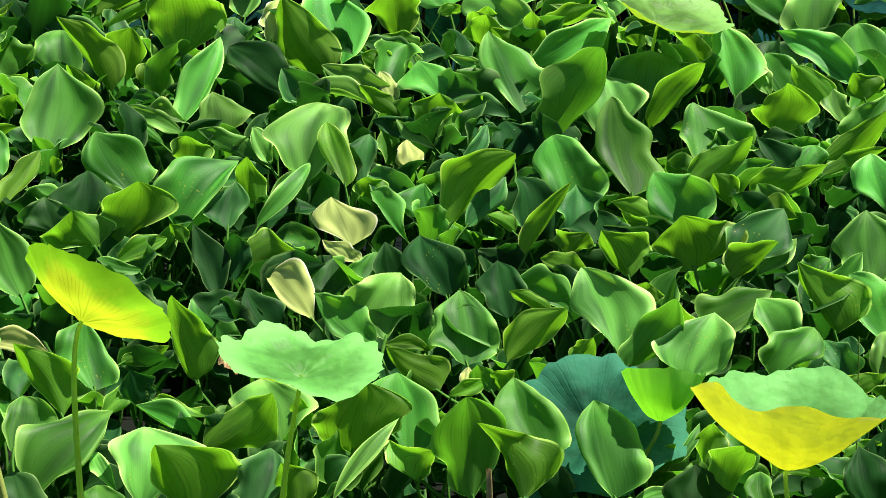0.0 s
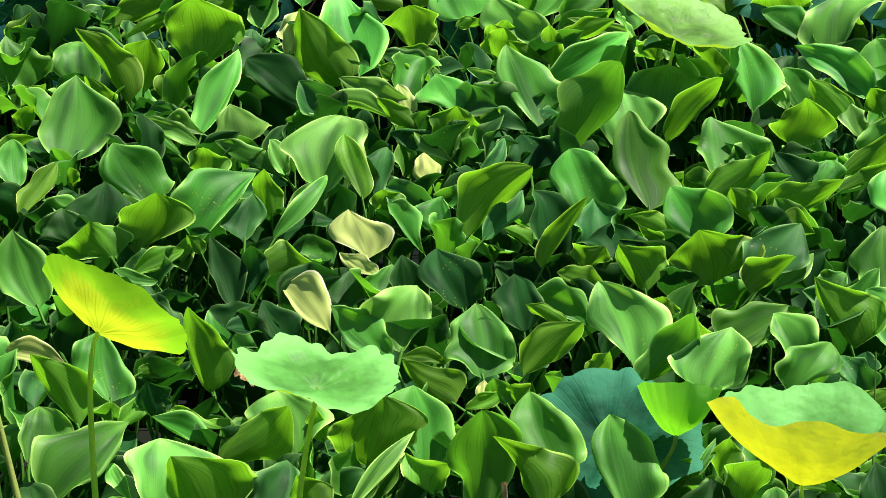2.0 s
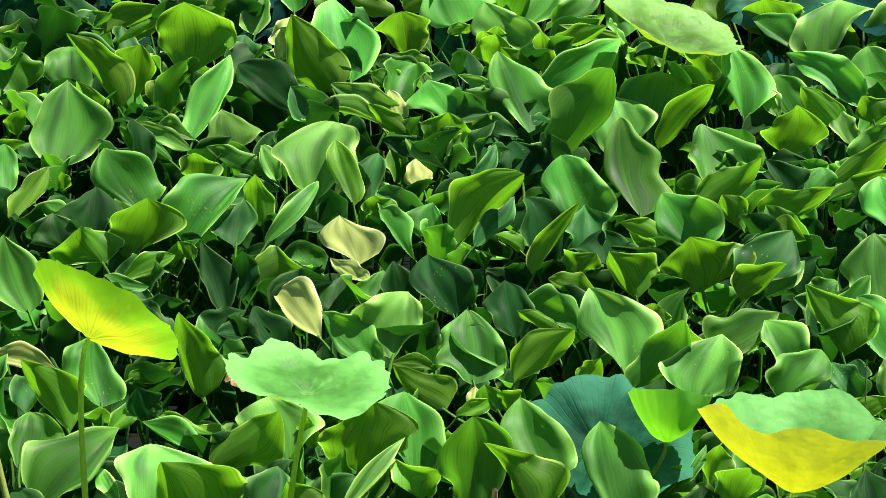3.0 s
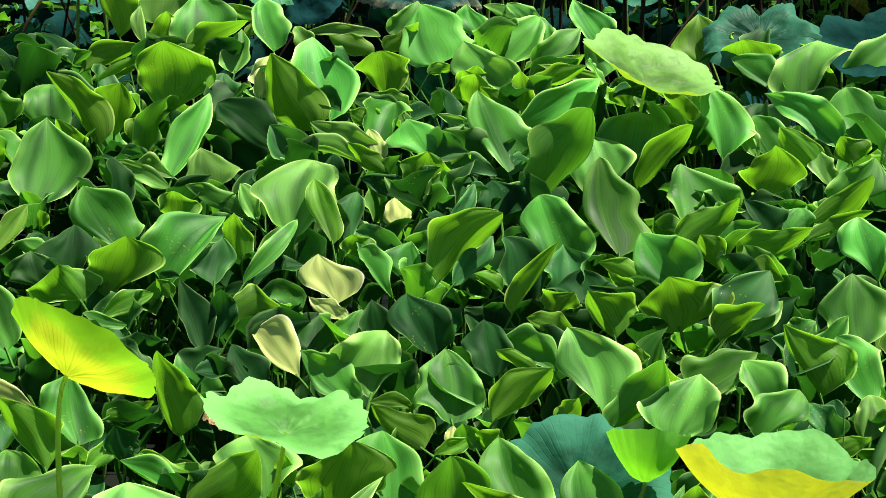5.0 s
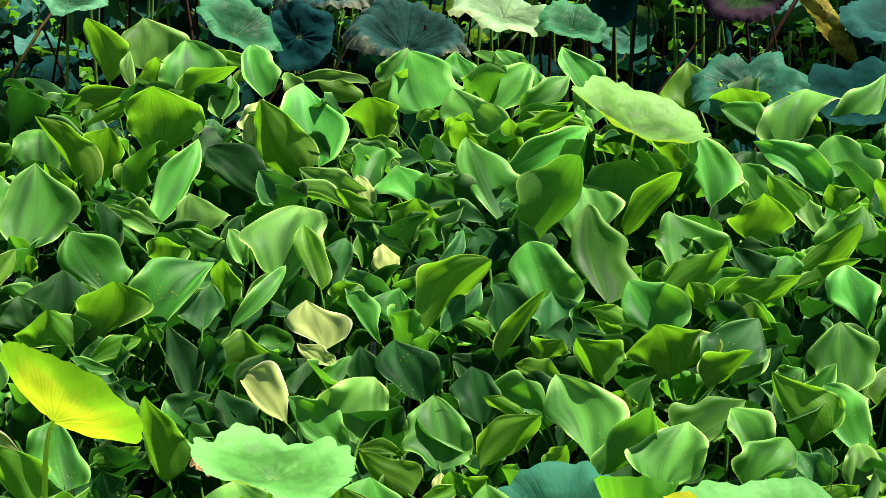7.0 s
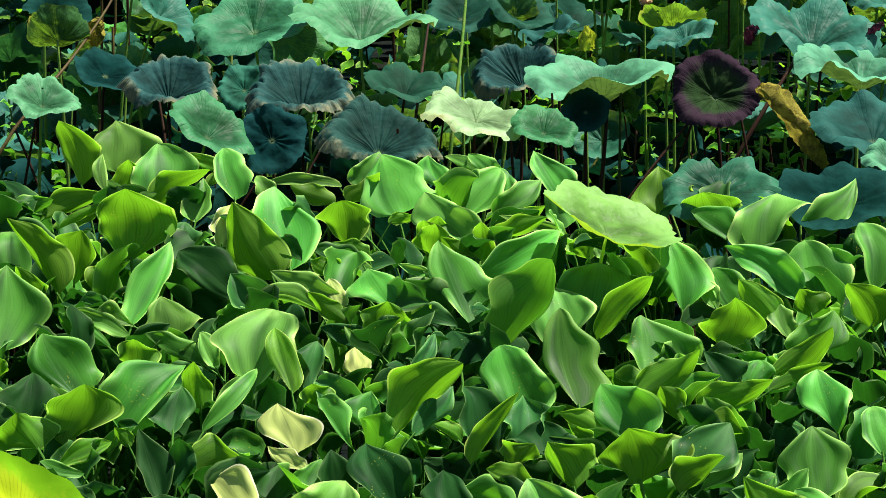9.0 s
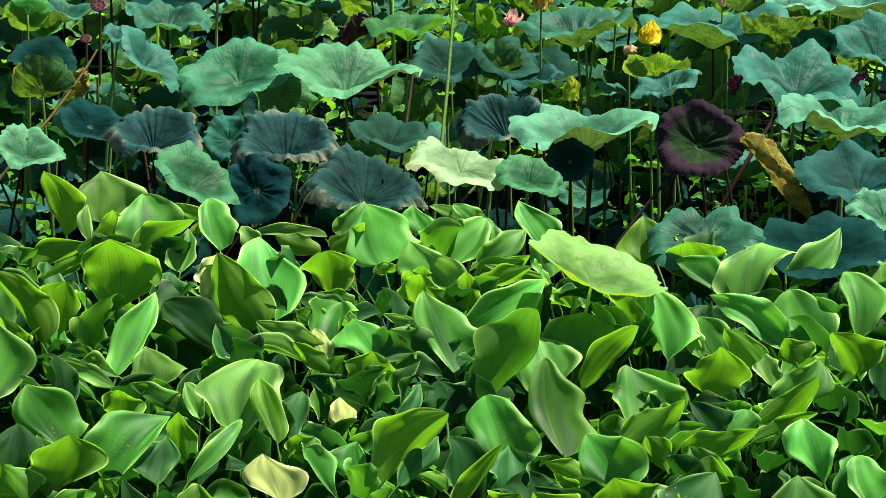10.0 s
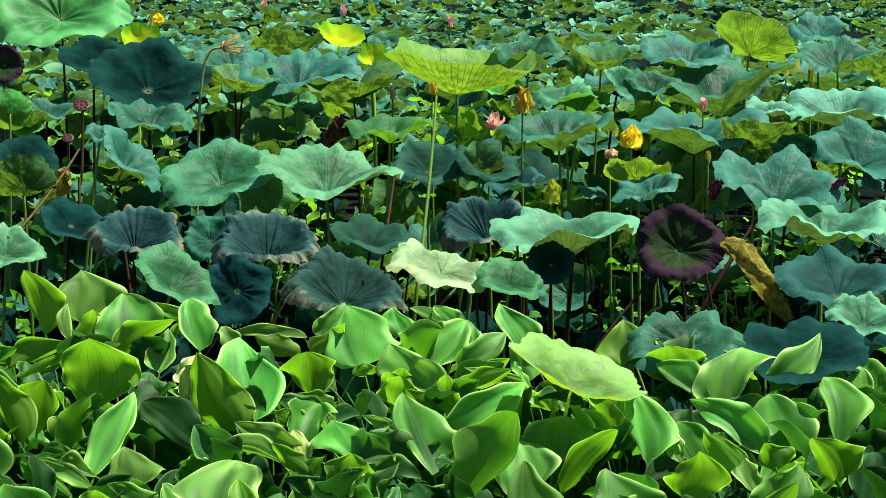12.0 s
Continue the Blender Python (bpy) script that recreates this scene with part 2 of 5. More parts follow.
    me.materials.append(material)
    return me


def merged(name, grids, material):
    """Many grids of points in one mesh."""
    verts, faces, flat, base = [], [], [], 0
    for points, uvs in grids:
        rows, cols = points.shape[:2]
        idx = np.arange(rows * cols).reshape(rows, cols) + base
        quads = np.stack([idx[:-1, :-1], idx[:-1, 1:], idx[1:, 1:], idx[1:, :-1]], -1).reshape(-1, 4)
        verts.append(points.reshape(-1, 3))
        faces.append(quads)
        flat.append(uvs.reshape(-1, 2)[(quads - base).reshape(-1)])
        base += rows * cols
    verts, faces, flat = np.concatenate(verts), np.concatenate(faces), np.concatenate(flat)
    me = bpy.data.meshes.new(name)
    me.from_pydata(verts.tolist(), [], faces.tolist())
    me.uv_layers.new(name="UVMap").data.foreach_set("uv", flat.ravel().astype(np.float32))
    me.polygons.foreach_set("use_smooth", np.ones(len(faces), bool))
    me.materials.append(material)
    return me


def part(name, mesh, parent, label=""):
    ob = new(name, mesh)
    ob.parent = parent
    if label:
        ob["label"] = label
    return ob


def turned(points, m):
    a = np.array(m)
    return points @ a[:3, :3].T + a[:3, 3]


def blade_grid(rng, length, width, cup=None, fold=None, flare=None, rows=17, side=7, belly=0.78):
    """A broad pointed blade: base at the origin, tip along +y, hollow side +z; each half folds, cups, ruffles and rolls on its own."""
    s = np.linspace(0, 1, rows) ** 0.92
    tau = np.linspace(0, 1, side + 1)
    half = np.sin(np.pi * s ** (belly + rng.uniform(-0.1, 0.1))).clip(0) ** (0.42 + 0.3 * max(0.0, belly - 0.7) + rng.uniform(0.3, 0.75) * s ** 2)
    half[0], half[-1] = 0.05, 0.004
    cup = rng.uniform(0.5, 1.4) if cup is None else cup
    fold = rng.uniform(0.05, 0.42) if fold is None else fold
    flare = rng.uniform(0.6, 2.4) if flare is None else flare
    xs, zs = {}, {}
    for sign in (-1, 1):
        waves, phase, ruffle = rng.uniform(0.8, 2.2), rng.uniform(0, 6.28), rng.uniform(0.2, 0.85)
        k = rng.uniform(0.35, 1.6)
        S, T = np.meshgrid(s, tau, indexing="ij")
        roll = flare * rng.uniform(0.3, 1.3) * np.clip((T - 0.55) / 0.45, 0, 1) ** 1.5 * np.clip((S - 0.25) / 0.5, 0, 1)
        phi = fold * k + cup * k * T - roll + ruffle * np.sin(2 * np.pi * waves * S + phase) * T ** 2
        phi = phi + rng.uniform(0.15, 0.75) * np.sin(2 * np.pi * rng.uniform(2.2, 3.8) * S + rng.uniform(0, 6.28)) * T ** 4 * np.sin(np.pi * S)
        phi = np.where(T < 0.08, phi - 0.2, phi)
        dx, dz = np.cos(phi), np.sin(phi)
        x = np.concatenate([np.zeros((rows, 1)), np.cumsum((dx[:, 1:] + dx[:, :-1]) / 2, 1)], 1) / side
        z = np.concatenate([np.zeros((rows, 1)), np.cumsum((dz[:, 1:] + dz[:, :-1]) / 2, 1)], 1) / side
        edge = half * (1 + rng.uniform(0.02, 0.1) * np.sin(2 * np.pi * rng.uniform(1.2, 2.6) * s + rng.uniform(0, 6.28)))
        xs[sign], zs[sign] = sign * x * edge[:, None], z * edge[:, None]
    x = np.concatenate([xs[-1][:, :0:-1], xs[1]], 1)
    z = np.concatenate([zs[-1][:, :0:-1], zs[1]], 1)
    scale = width / (x.max() - x.min())
    x, z = x * scale, z * scale
    bend, tip_curl = rng.uniform(-1.2, 0.1), rng.uniform(-0.9, 0.5)
    angle = bend * (s - 0.5) + tip_curl * np.clip((s - 0.66) / 0.34, 0, 1) ** 1.6 + 0.35 * np.clip((0.2 - s) / 0.2, 0, 1)
    step = np.diff(s, prepend=0)
    yy, zz = np.cumsum(step * np.cos(angle)), np.cumsum(step * np.sin(angle))
    yy, zz = yy / yy[-1] * length, (zz - zz[-1] * s * 0.8) * length
    sway = rng.uniform(-0.09, 0.09) * length * np.sin(np.pi * s ** 1.5)
    tw = (rng.uniform(-0.45, 0.45) * (s - 0.35))[:, None]
    x, z = x * np.cos(tw) - z * np.sin(tw), x * np.sin(tw) + z * np.cos(tw)
    A = angle[:, None]
    P = np.stack([x + sway[:, None], yy[:, None] - z * np.sin(A), zz[:, None] + z * np.cos(A)], -1)
    U, V = np.meshgrid(np.linspace(0, 1, 2 * side + 1), s, indexing="xy")
    return P, np.stack([U, V], -1)


def tube_grid(path, radii, sides=7):
    """A round stalk along a path."""
    path = np.asarray(path, float)
    tang = np.gradient(path, axis=0)
    tang /= np.linalg.norm(tang, axis=1)[:, None] + 1e-9
    ref = np.array([1.0, 0.13, 0.07])
    a = np.cross(tang, ref)
    a /= np.linalg.norm(a, axis=1)[:, None] + 1e-9
    b = np.cross(tang, a)
    th = np.linspace(0, 2 * np.pi, sides + 1)
    r = np.asarray(radii, float)[:, None, None]
    P = path[:, None, :] + r * (np.cos(th)[None, :, None] * a[:, None, :] + np.sin(th)[None, :, None] * b[:, None, :])
    U, V = np.meshgrid(np.linspace(0, 1, len(path)), th / 6.2832, indexing="ij")
    return P, np.stack([V, U], -1)


def bezier(p0, p1, p2, p3, count=9):
    t = np.linspace(0, 1, count)[:, None]
    p0, p1, p2, p3 = (np.asarray(p, float) for p in (p0, p1, p2, p3))
    return (1 - t) ** 3 * p0 + 3 * (1 - t) ** 2 * t * p1 + 3 * (1 - t) * t * t * p2 + t ** 3 * p3


def lotus_grid(rng, radius, cup, wave, rings=18, spokes=96, torn=0.0, crinkle=1.0, power=None, ribbed=1.0, lip=0.0, notch=None, lift=0.0):
    """A round shield-shaped leaf: centre at the origin, upper side +z, folded between its ribs, with a ruffled rim."""
    r = np.concatenate([[0.012], np.linspace(0.05, 1, rings - 1)])
    th = np.linspace(0, 2 * np.pi, spokes + 1)
    Rr, Th = np.meshgrid(r, th, indexing="ij")
    rim = np.ones_like(th)
    z = cup * Rr ** (rng.uniform(1.5, 2.3) if power is None else power) - 0.06 * np.exp(-(Rr / 0.16) ** 2)
    for k, a in ((2, 0.7), (3, 1.1), (5, 0.95), (7, 0.7)):
        z = z + wave * a * rng.uniform(0.4, 1.2) * np.sin(k * Th + rng.uniform(0, 6.28) + 0.8 * Rr) * Rr ** (1.6 + k * 0.14)
        rim = rim + 0.05 * a * rng.uniform(0.2, 1) * np.sin(k * th + rng.uniform(0, 6.28))
    for k in (11, 17, 24):
        ph = rng.uniform(0, 6.28)
        gain = 0.5 + 0.5 * np.sin(3 * Th + rng.uniform(0, 6.28))
        z = z + wave * crinkle * 0.32 * gain * np.sin(k * Th + ph) * np.clip((Rr - 0.45) / 0.55, 0, 1) ** 2
        rim = rim + 0.012 * crinkle * np.sin(k * th + ph)
    lump = np.sin(3.1 * Rr * np.cos(Th) * 2 + rng.uniform(0, 6)) * np.sin(4.3 * Rr * np.sin(Th) * 2 + rng.uniform(0, 6))
    z = z + 0.03 * lump * np.sin(np.pi * Rr)
    X, Y = Rr * np.cos(Th), Rr * np.sin(Th)
    for f in (5.0, 8.0, 13.0):
        a, b, c, d = rng.uniform(0, 6.28, 4)
        z = z + 0.085 / f * np.sin(f * (X * np.cos(d) + Y * np.sin(d)) + a + 1.5 * np.sin(f * 0.6 * Y + c)) * np.sin(f * (Y * np.cos(d) - X * np.sin(d)) + b) * np.clip(Rr * 2, 0, 1)
    rim = rim + rng.normal(0, 0.006 + torn, len(th))
    rim[-1] = rim[0]
    if notch is not None:
        rim = rim - 0.42 * np.exp(-(((np.degrees(th) - notch + 180) % 360 - 180) / 7) ** 2) + 0.06 * np.exp(-(((np.degrees(th) - notch + 180) % 360 - 180) / 30) ** 2)
    droop = np.clip(0.5 + 0.8 * np.sin(Th + rng.uniform(0, 6.28)), 0, 1)
    z = z - 0.16 * min(1.0, wave / 0.08) ** 2 * rng.uniform(0.1, 1) * droop * np.clip((Rr - 0.72) / 0.28, 0, 1) ** 2
    fold_count = 21 if ribbed > 1.5 else int(rng.integers(10, 15))
    ribs = (0.012 if ribbed > 1.5 else 0.026) * ribbed * np.cos(fold_count * Th + 0.8 * np.sin(2 * Th + rng.uniform(0, 6.28))) * (0.55 + 0.45 * np.sin(3 * Th + rng.uniform(0, 6.28))) * np.sin(np.pi * np.clip(Rr, 0, 1) ** 0.8)
    z = z - lip * np.clip((Rr - 0.78) / 0.22, 0, 1) ** 1.6 * (0.7 + 0.3 * np.sin(2 * Th + 1.0))
    z = z + lift * np.clip(-np.sin(Th), 0, 1) ** 2 * Rr ** 3
    rad = Rr * (1 + (rim[None, :] - 1) * Rr ** 2)
    P = np.stack([rad * np.cos(Th), rad * np.sin(Th), z + ribs], -1) * radius
    P -= np.array([0, 0, cup * radius * 0.35])
    return P, np.stack([Th / (2 * np.pi), Rr], -1)


# ---- the setting ----
def bed_material():
    n = Nodes("pond_mud")
    where = n.add("ShaderNodeTexCoord").outputs["Object"]
    p = n.add("ShaderNodeBsdfPrincipled")
    # Near-black mud: the shade under the plants is put into its colour.
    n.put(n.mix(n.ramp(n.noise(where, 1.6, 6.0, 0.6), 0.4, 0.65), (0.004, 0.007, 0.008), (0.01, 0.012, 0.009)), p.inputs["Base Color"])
    p.inputs["Roughness"].default_value, p.inputs["Specular IOR Level"].default_value = 0.95, 0.0
    bump = n.add("ShaderNodeBump")
    bump.inputs["Strength"].default_value = 0.6
    n.put(n.noise(where, 9.0, 6.0), bump.inputs["Height"])
    n.put(bump.outputs[0], p.inputs["Normal"])
    return n.finish(p.outputs[0])


def make_water():
    bm = bmesh.new()
    bmesh.ops.create_grid(bm, x_segments=20, y_segments=20, size=400)
    me = bpy.data.meshes.new("ground")
    bm.to_mesh(me)
    bm.free()
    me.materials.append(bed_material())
    tagged(new("ground", me), "wet mud of the pond, shade under the plants in its colour", "ground", kind="structure")


make_water()

# ---- water hyacinths ----
def canopy(y):
    return 0.30 + 0.68 * (y - 5.0) / 3.1


leaf_rng = np.random.default_rng(11)
PLANTS = {}


def plant_at(x, y):
    """The rosette whose crown stands nearest to a leaf."""
    j = round(y / 0.34)
    i = round(x / 0.34 - 0.5 * (j % 2))
    key = (i, j)
    if key not in PLANTS:
        r = np.random.default_rng(abs(i * 7919 + j * 104729) + 5)
        px, py = (i + 0.5 * (j % 2)) * 0.34 + r.uniform(-0.06, 0.06), j * 0.34 + r.uniform(-0.06, 0.06)
        ob = new("water_hyacinth")
        ob.location = (px, py, 0.0)
        tagged(ob, "water hyacinth with glossy cupped green leaves on long stalks", "water plant", "water hyacinths in the mat")
        PLANTS[key] = ob
    return PLANTS[key]


def half_blade(rng, s, tau, width, lean, peak, cup, side):
    """One half of a blade: how far it reaches from the midrib across and out of the plane."""
    power = math.log(0.5) / math.log(peak)
    bulge = np.sin(np.pi * s ** power).clip(0)
    base_full, tip_full = rng.uniform(0.42, 0.75), rng.uniform(0.68, 1.15)
    half = np.where(s < peak, bulge ** base_full, bulge ** tip_full)
    half = half * (1 + rng.uniform(0.05, 0.14) * np.sin(2 * np.pi * rng.uniform(1.0, 2.4) * s + rng.uniform(0, 6.28)))
    half[0], half[-1] = 0.03, 0.004
    S, T = np.meshgrid(s, tau, indexing="ij")
    lip = rng.uniform(0.9, 2.3) * (1 if cup > 0 else -0.8)
    rolled = 0.4 + 0.6 * np.exp(-((S - rng.uniform(0.35, 0.85)) / rng.uniform(0.2, 0.5)) ** 2)
    phi = radians(lean) + cup * (T - 0.5) + 0.3 * np.sign(cup) * (T < 0.12)
    phi = phi - lip * np.clip((T - 0.66) / 0.34, 0, 1) ** 1.6 * rolled * np.clip(S * 3, 0, 1)
    phi = phi + rng.uniform(0.25, 0.95) * np.sin(2 * np.pi * rng.uniform(0.8, 1.8) * S + rng.uniform(0, 6.28)) * T ** 1.6
    phi = phi + rng.uniform(0.08, 0.22) * np.sin(2 * np.pi * rng.uniform(1.6, 2.6) * T + 1.2 * S + rng.uniform(0, 6.28))
    phi = phi + rng.uniform(0.1, 0.5) * np.sin(2 * np.pi * rng.uniform(2.2, 3.6) * S + rng.uniform(0, 6.28)) * T ** 4
    step = np.diff(tau, prepend=0)[None, :]
    x, z = np.cumsum(np.cos(phi) * step, 1), np.cumsum(np.sin(phi) * step, 1)
    x, z = x - x[:, :1], z - z[:, :1]
    reach = np.hypot(x[:, -1:], z[:, -1:]).clip(0.5)
    k = half[:, None] * width / reach
    return side * x * k, z * k


def leaf_grid(rng, length, left, right, lean_left, lean_right, peak_left, peak_right, cup, rows=26, side=12):
    """A hyacinth blade: base at the origin, tip along +y; each half has its own width, lean and widest place."""
    s = np.linspace(0, 1, rows) ** 0.95
    tau = np.linspace(0, 1, side + 1) ** 0.8
    xl, zl = half_blade(rng, s, tau, left, lean_left, peak_left, cup, -1)
    xr, zr = half_blade(rng, s, tau, right, lean_right, peak_right, cup, 1)
    x = np.concatenate([xl[:, :0:-1], xr], 1)
    z = np.concatenate([zl[:, :0:-1], zr], 1)
    twist = (rng.uniform(-0.7, 0.7) * (s - 0.45))[:, None]
    x, z = x * np.cos(twist) - z * np.sin(twist), x * np.sin(twist) + z * np.cos(twist)
    arch = np.sign(cup) * rng.uniform(-0.05, 0.13) * length * np.sin(np.pi * s ** 0.9)
    curl = -np.sign(cup) * rng.uniform(0.0, 0.22) * length * np.clip((s - 0.62) / 0.38, 0, 1) ** 2
    sway = rng.uniform(-0.09, 0.09) * length * np.sin(np.pi * s)
    P = np.stack([x + sway[:, None], np.broadcast_to((s * length)[:, None], x.shape), z + (arch + curl)[:, None]], -1)
    across = np.concatenate([0.5 - tau[:0:-1] * 0.5, 0.5 + tau * 0.5])
    U, V = np.meshgrid(across, s, indexing="xy")
    return P, np.stack([U, V], -1)


def put_leaf(P, uv, m, x, y, z, length, width, tone):
    """Hangs a blade and its stalk on the rosette it belongs to."""
    along = np.array(m.to_3x3() @ Vector((0, 1, 0)))
    root = np.array((x, y, z))
    plant = plant_at(x - 0.5 * along[0] * length, y + 0.05)
    home = np.array(plant.location)
    part("leaf", sheet("leaf", turned(P, m) - home, uv, HYACINTH[tone]), plant)
    foot = home + np.array((leaf_rng.uniform(-0.04, 0.04), leaf_rng.uniform(-0.04, 0.04), -0.02))
    drop = max(0.1, root[2] - foot[2])
    down = along if along[2] > 0.3 else np.array((along[0] * 0.5, along[1] * 0.5, 0.8))
    path = bezier(root + along * 0.012, root - down * 0.3 * drop, foot + np.array((0, 0, 0.5 * drop)), foot)
    thick = 0.0045 * (0.6 + width / 0.16 * 0.5)
    Q, quv = tube_grid(path, thick * np.linspace(0.75, 1.5, len(path)))
    part("petiole", sheet("petiole", Q - home, quv, PETIOLE), plant)


def blade(x, y, z, rx, ry, rz, length, left, right, lean_left, lean_right, peak_left, peak_right, cup, tone):
    """One hyacinth leaf of the upper storey on its stalk."""
    rng = np.random.default_rng(int(abs(x) * 7000 + y * 31000 + z * 900))
    P, uv = leaf_grid(rng, length, left, right, lean_left, lean_right, peak_left, peak_right, cup)
    put_leaf(P, uv, pose(x, y, z, rx, ry, rz), x, y, z, length, left + right, tone)


def small_blade(x, y, z, rx, ry, rz, length, width, tone):
    """One hyacinth leaf of the second storey on its stalk."""
    rng = np.random.default_rng(int(abs(x) * 7000 + y * 31000 + z * 900))
    P, uv = blade_grid(rng, length, width)
    put_leaf(P, uv, pose(x, y, z, rx, ry, rz), x, y, z, length, width, tone)


blade(-1.174, 6.932, 0.604, 52.9, 5.8, 1.6, 0.285, 0.1, 0.124, 14, 12, 0.49, 0.46, 0.74, "g")
blade(-1.198, 7.483, 0.704, 57.3, 1.3, 13, 0.176, 0.092, 0.066, 12, 16, 0.6, 0.42, 0.32, "g")
blade(-1.041, 7.329, 0.691, 92.3, -32.9, 22.3, 0.303, 0.025, 0.091, -53, -13, 0.49, 0.23, -0.56, "y")
blade(-1.091, 7.658, 0.739, 49.1, -47.5, 28.3, 0.287, 0.032, 0.073, 28, 12, 0.69, 0.33, 0.32, "b")
blade(-1.361, 7.44, 0.715, 53.8, -19.8, 11.2, 0.203, 0.063, 0.115, 16, 9, 0.49, 0.22, 0.42, "g")
blade(-1.005, 7.409, 0.708, 95.8, 8.4, 6.6, 0.172, 0.078, 0.051, -15, -23, 0.72, 0.57, -0.46, "y")
blade(-0.961, 7.623, 0.735, 54.7, -14, 8.7, 0.117, 0.029, 0.025, 8, 1, 0.57, 0.42, 0.39, "b")
blade(-0.998, 7.976, 0.833, -53, -65.1, 146.8, 0.159, 0.029, 0.025, -23, -28, 0.53, 0.65, -0.67, "y")
blade(-0.802, 7.114, 0.644, 50.2, 21.5, -2.8, 0.326, 0.073, 0.033, 17, 39, 0.38, 0.54, 0.66, "h")
blade(-0.501, 7.3, 0.685, 48.3, -44.9, 23.4, 0.263, 0.062, 0.083, 17, 13, 0.56, 0.47, 0.35, "d")
blade(-0.678, 7.655, 0.762, 59.2, -7.4, 7.2, 0.108, 0.048, 0.057, 16, 13, 0.66, 0.37, 0.29, "b")
blade(-0.584, 7.692, 0.77, 57.5, 3.9, -2.7, 0.133, 0.032, 0.035, 13, 12, 0.46, 0.42, 0.36, "c")
blade(-0.964, 7.469, 0.722, 62.7, 66.6, -20.9, 0.133, 0.02, 0.013, -24, -37, 0.4, 0.52, -0.4, "g")
blade(-0.937, 7.354, 0.696, 88.3, 48, 3.7, 0.136, 0.06, 0.021, -2, -76, 0.22, 0.51, -0.7, "y")
blade(-0.843, 7.204, 0.663, 36.5, -60.7, 49.9, 0.128, 0.013, 0.043, 104, 18, 0.22, 0.72, 0.3, "b")
blade(-0.791, 7.118, 0.645, 44.9, -63.2, 40.9, 0.126, 0.017, 0.045, 47, 16, 0.4, 0.69, 0.45, "p")
blade(-0.801, 7.05, 0.63, 44.3, -60.2, 37.3, 0.197, 0.03, 0.03, 17, 17, 0.54, 0.51, 0.46, "p")
blade(-0.848, 6.999, 0.605, 86.3, -52.2, 16.4, 0.186, 0.041, 0.027, -18, -28, 0.64, 0.45, -0.32, "g")
blade(-0.888, 6.643, 0.541, 59, -33.6, 7.8, 0.241, 0.061, 0.11, 19, 1, 0.72, 0.36, 0.3, "g")
blade(-0.768, 6.841, 0.584, 96.1, 2.6, 2.9, 0.093, 0.054, 0.071, -19, -14, 0.53, 0.38, -0.53, "y")
blade(-0.572, 6.871, 0.59, 49, -58.3, 28.8, 0.197, 0.019, 0.041, 2, 9, 0.55, 0.42, 0.32, "g")
blade(-0.694, 7.057, 0.618, 55.2, -7.6, 6.1, 0.143, 0.056, 0.112, 3, 15, 0.33, 0.28, 0.6, "p")
blade(-0.422, 6.733, 0.56, 50.7, 10.3, -3.1, 0.256, 0.125, 0.116, 16, 17, 0.36, 0.6, 0.33, "p")
blade(-0.315, 6.66, 0.558, 54.4, -12.9, 8.2, 0.217, 0.039, 0.046, 23, 19, 0.72, 0.41, 0.53, "k")
blade(-0.533, 6.834, 0.582, 56.7, -22.1, 11.8, 0.128, 0.021, 0.048, 37, 15, 0.46, 0.54, 0.46, "p")
blade(-0.551, 7.118, 0.645, 47.8, 63.7, -25.8, 0.131, 0.057, 0.023, 19, 5, 0.22, 0.51, 0.63, "g")
blade(-1.243, 6.593, 0.529, 49.9, 34, -1.1, 0.204, 0.05, 0.021, 16, 42, 0.42, 0.67, 0.44, "k")
blade(-1.289, 6.785, 0.572, 49.5, -0.5, 9.8, 0.155, 0.059, 0.047, 8, 1, 0.48, 0.52, 0.29, "g")
blade(-1.131, 6.781, 0.571, 98.4, -1.4, 10, 0.062, 0.016, 0.024, -24, -16, 0.52, 0.52, -0.41, "y")
blade(-1.338, 7.326, 0.69, 88.7, 39.8, -4.2, 0.091, 0.041, 0.015, -12, -33, 0.22, 0.53, -0.57, "y")
blade(-1.316, 7.152, 0.652, 91.5, 18.2, 12.6, 0.082, 0.048, 0.018, -14, -39, 0.39, 0.52, -0.51, "y")
blade(-1.107, 7.25, 0.657, 98.3, -17.3, 10.4, 0.156, 0.021, 0.061, -48, -15, 0.6, 0.3, -0.43, "y")
blade(-1.021, 6.53, 0.493, 52.7, 10.2, 9.1, 0.168, 0.088, 0.068, 9, 12, 0.37, 0.56, 0.4, "d")
blade(-1.081, 6.458, 0.5, 58.6, -19, 8.6, 0.103, 0.083, 0.058, 13, 19, 0.56, 0.27, 0.6, "b")
blade(-0.96, 6.353, 0.477, 87, -29.9, 23.3, 0.13, 0.127, 0.082, -22, -35, 0.72, 0.22, -0.74, "y")
blade(-0.896, 6.377, 0.482, 96.2, 17, 8, 0.184, 0.098, 0.115, -25, -21, 0.29, 0.72, -0.47, "y")
blade(-0.749, 6.443, 0.496, 47.6, 37.1, -10.9, 0.271, 0.132, 0.04, 13, 45, 0.34, 0.52, 0.62, "g")
blade(-0.623, 6.452, 0.499, 52.6, 14.7, 5.9, 0.147, 0.068, 0.05, 13, 18, 0.24, 0.61, 0.59, "b")
blade(-0.558, 6.594, 0.53, 93.4, -7, 2.9, 0.145, 0.044, 0.045, -18, -17, 0.48, 0.28, -0.43, "y")
blade(-0.544, 6.463, 0.501, 51.9, 41.6, -5.6, 0.261, 0.041, 0.013, 4, 12, 0.53, 0.56, 0.3, "h")
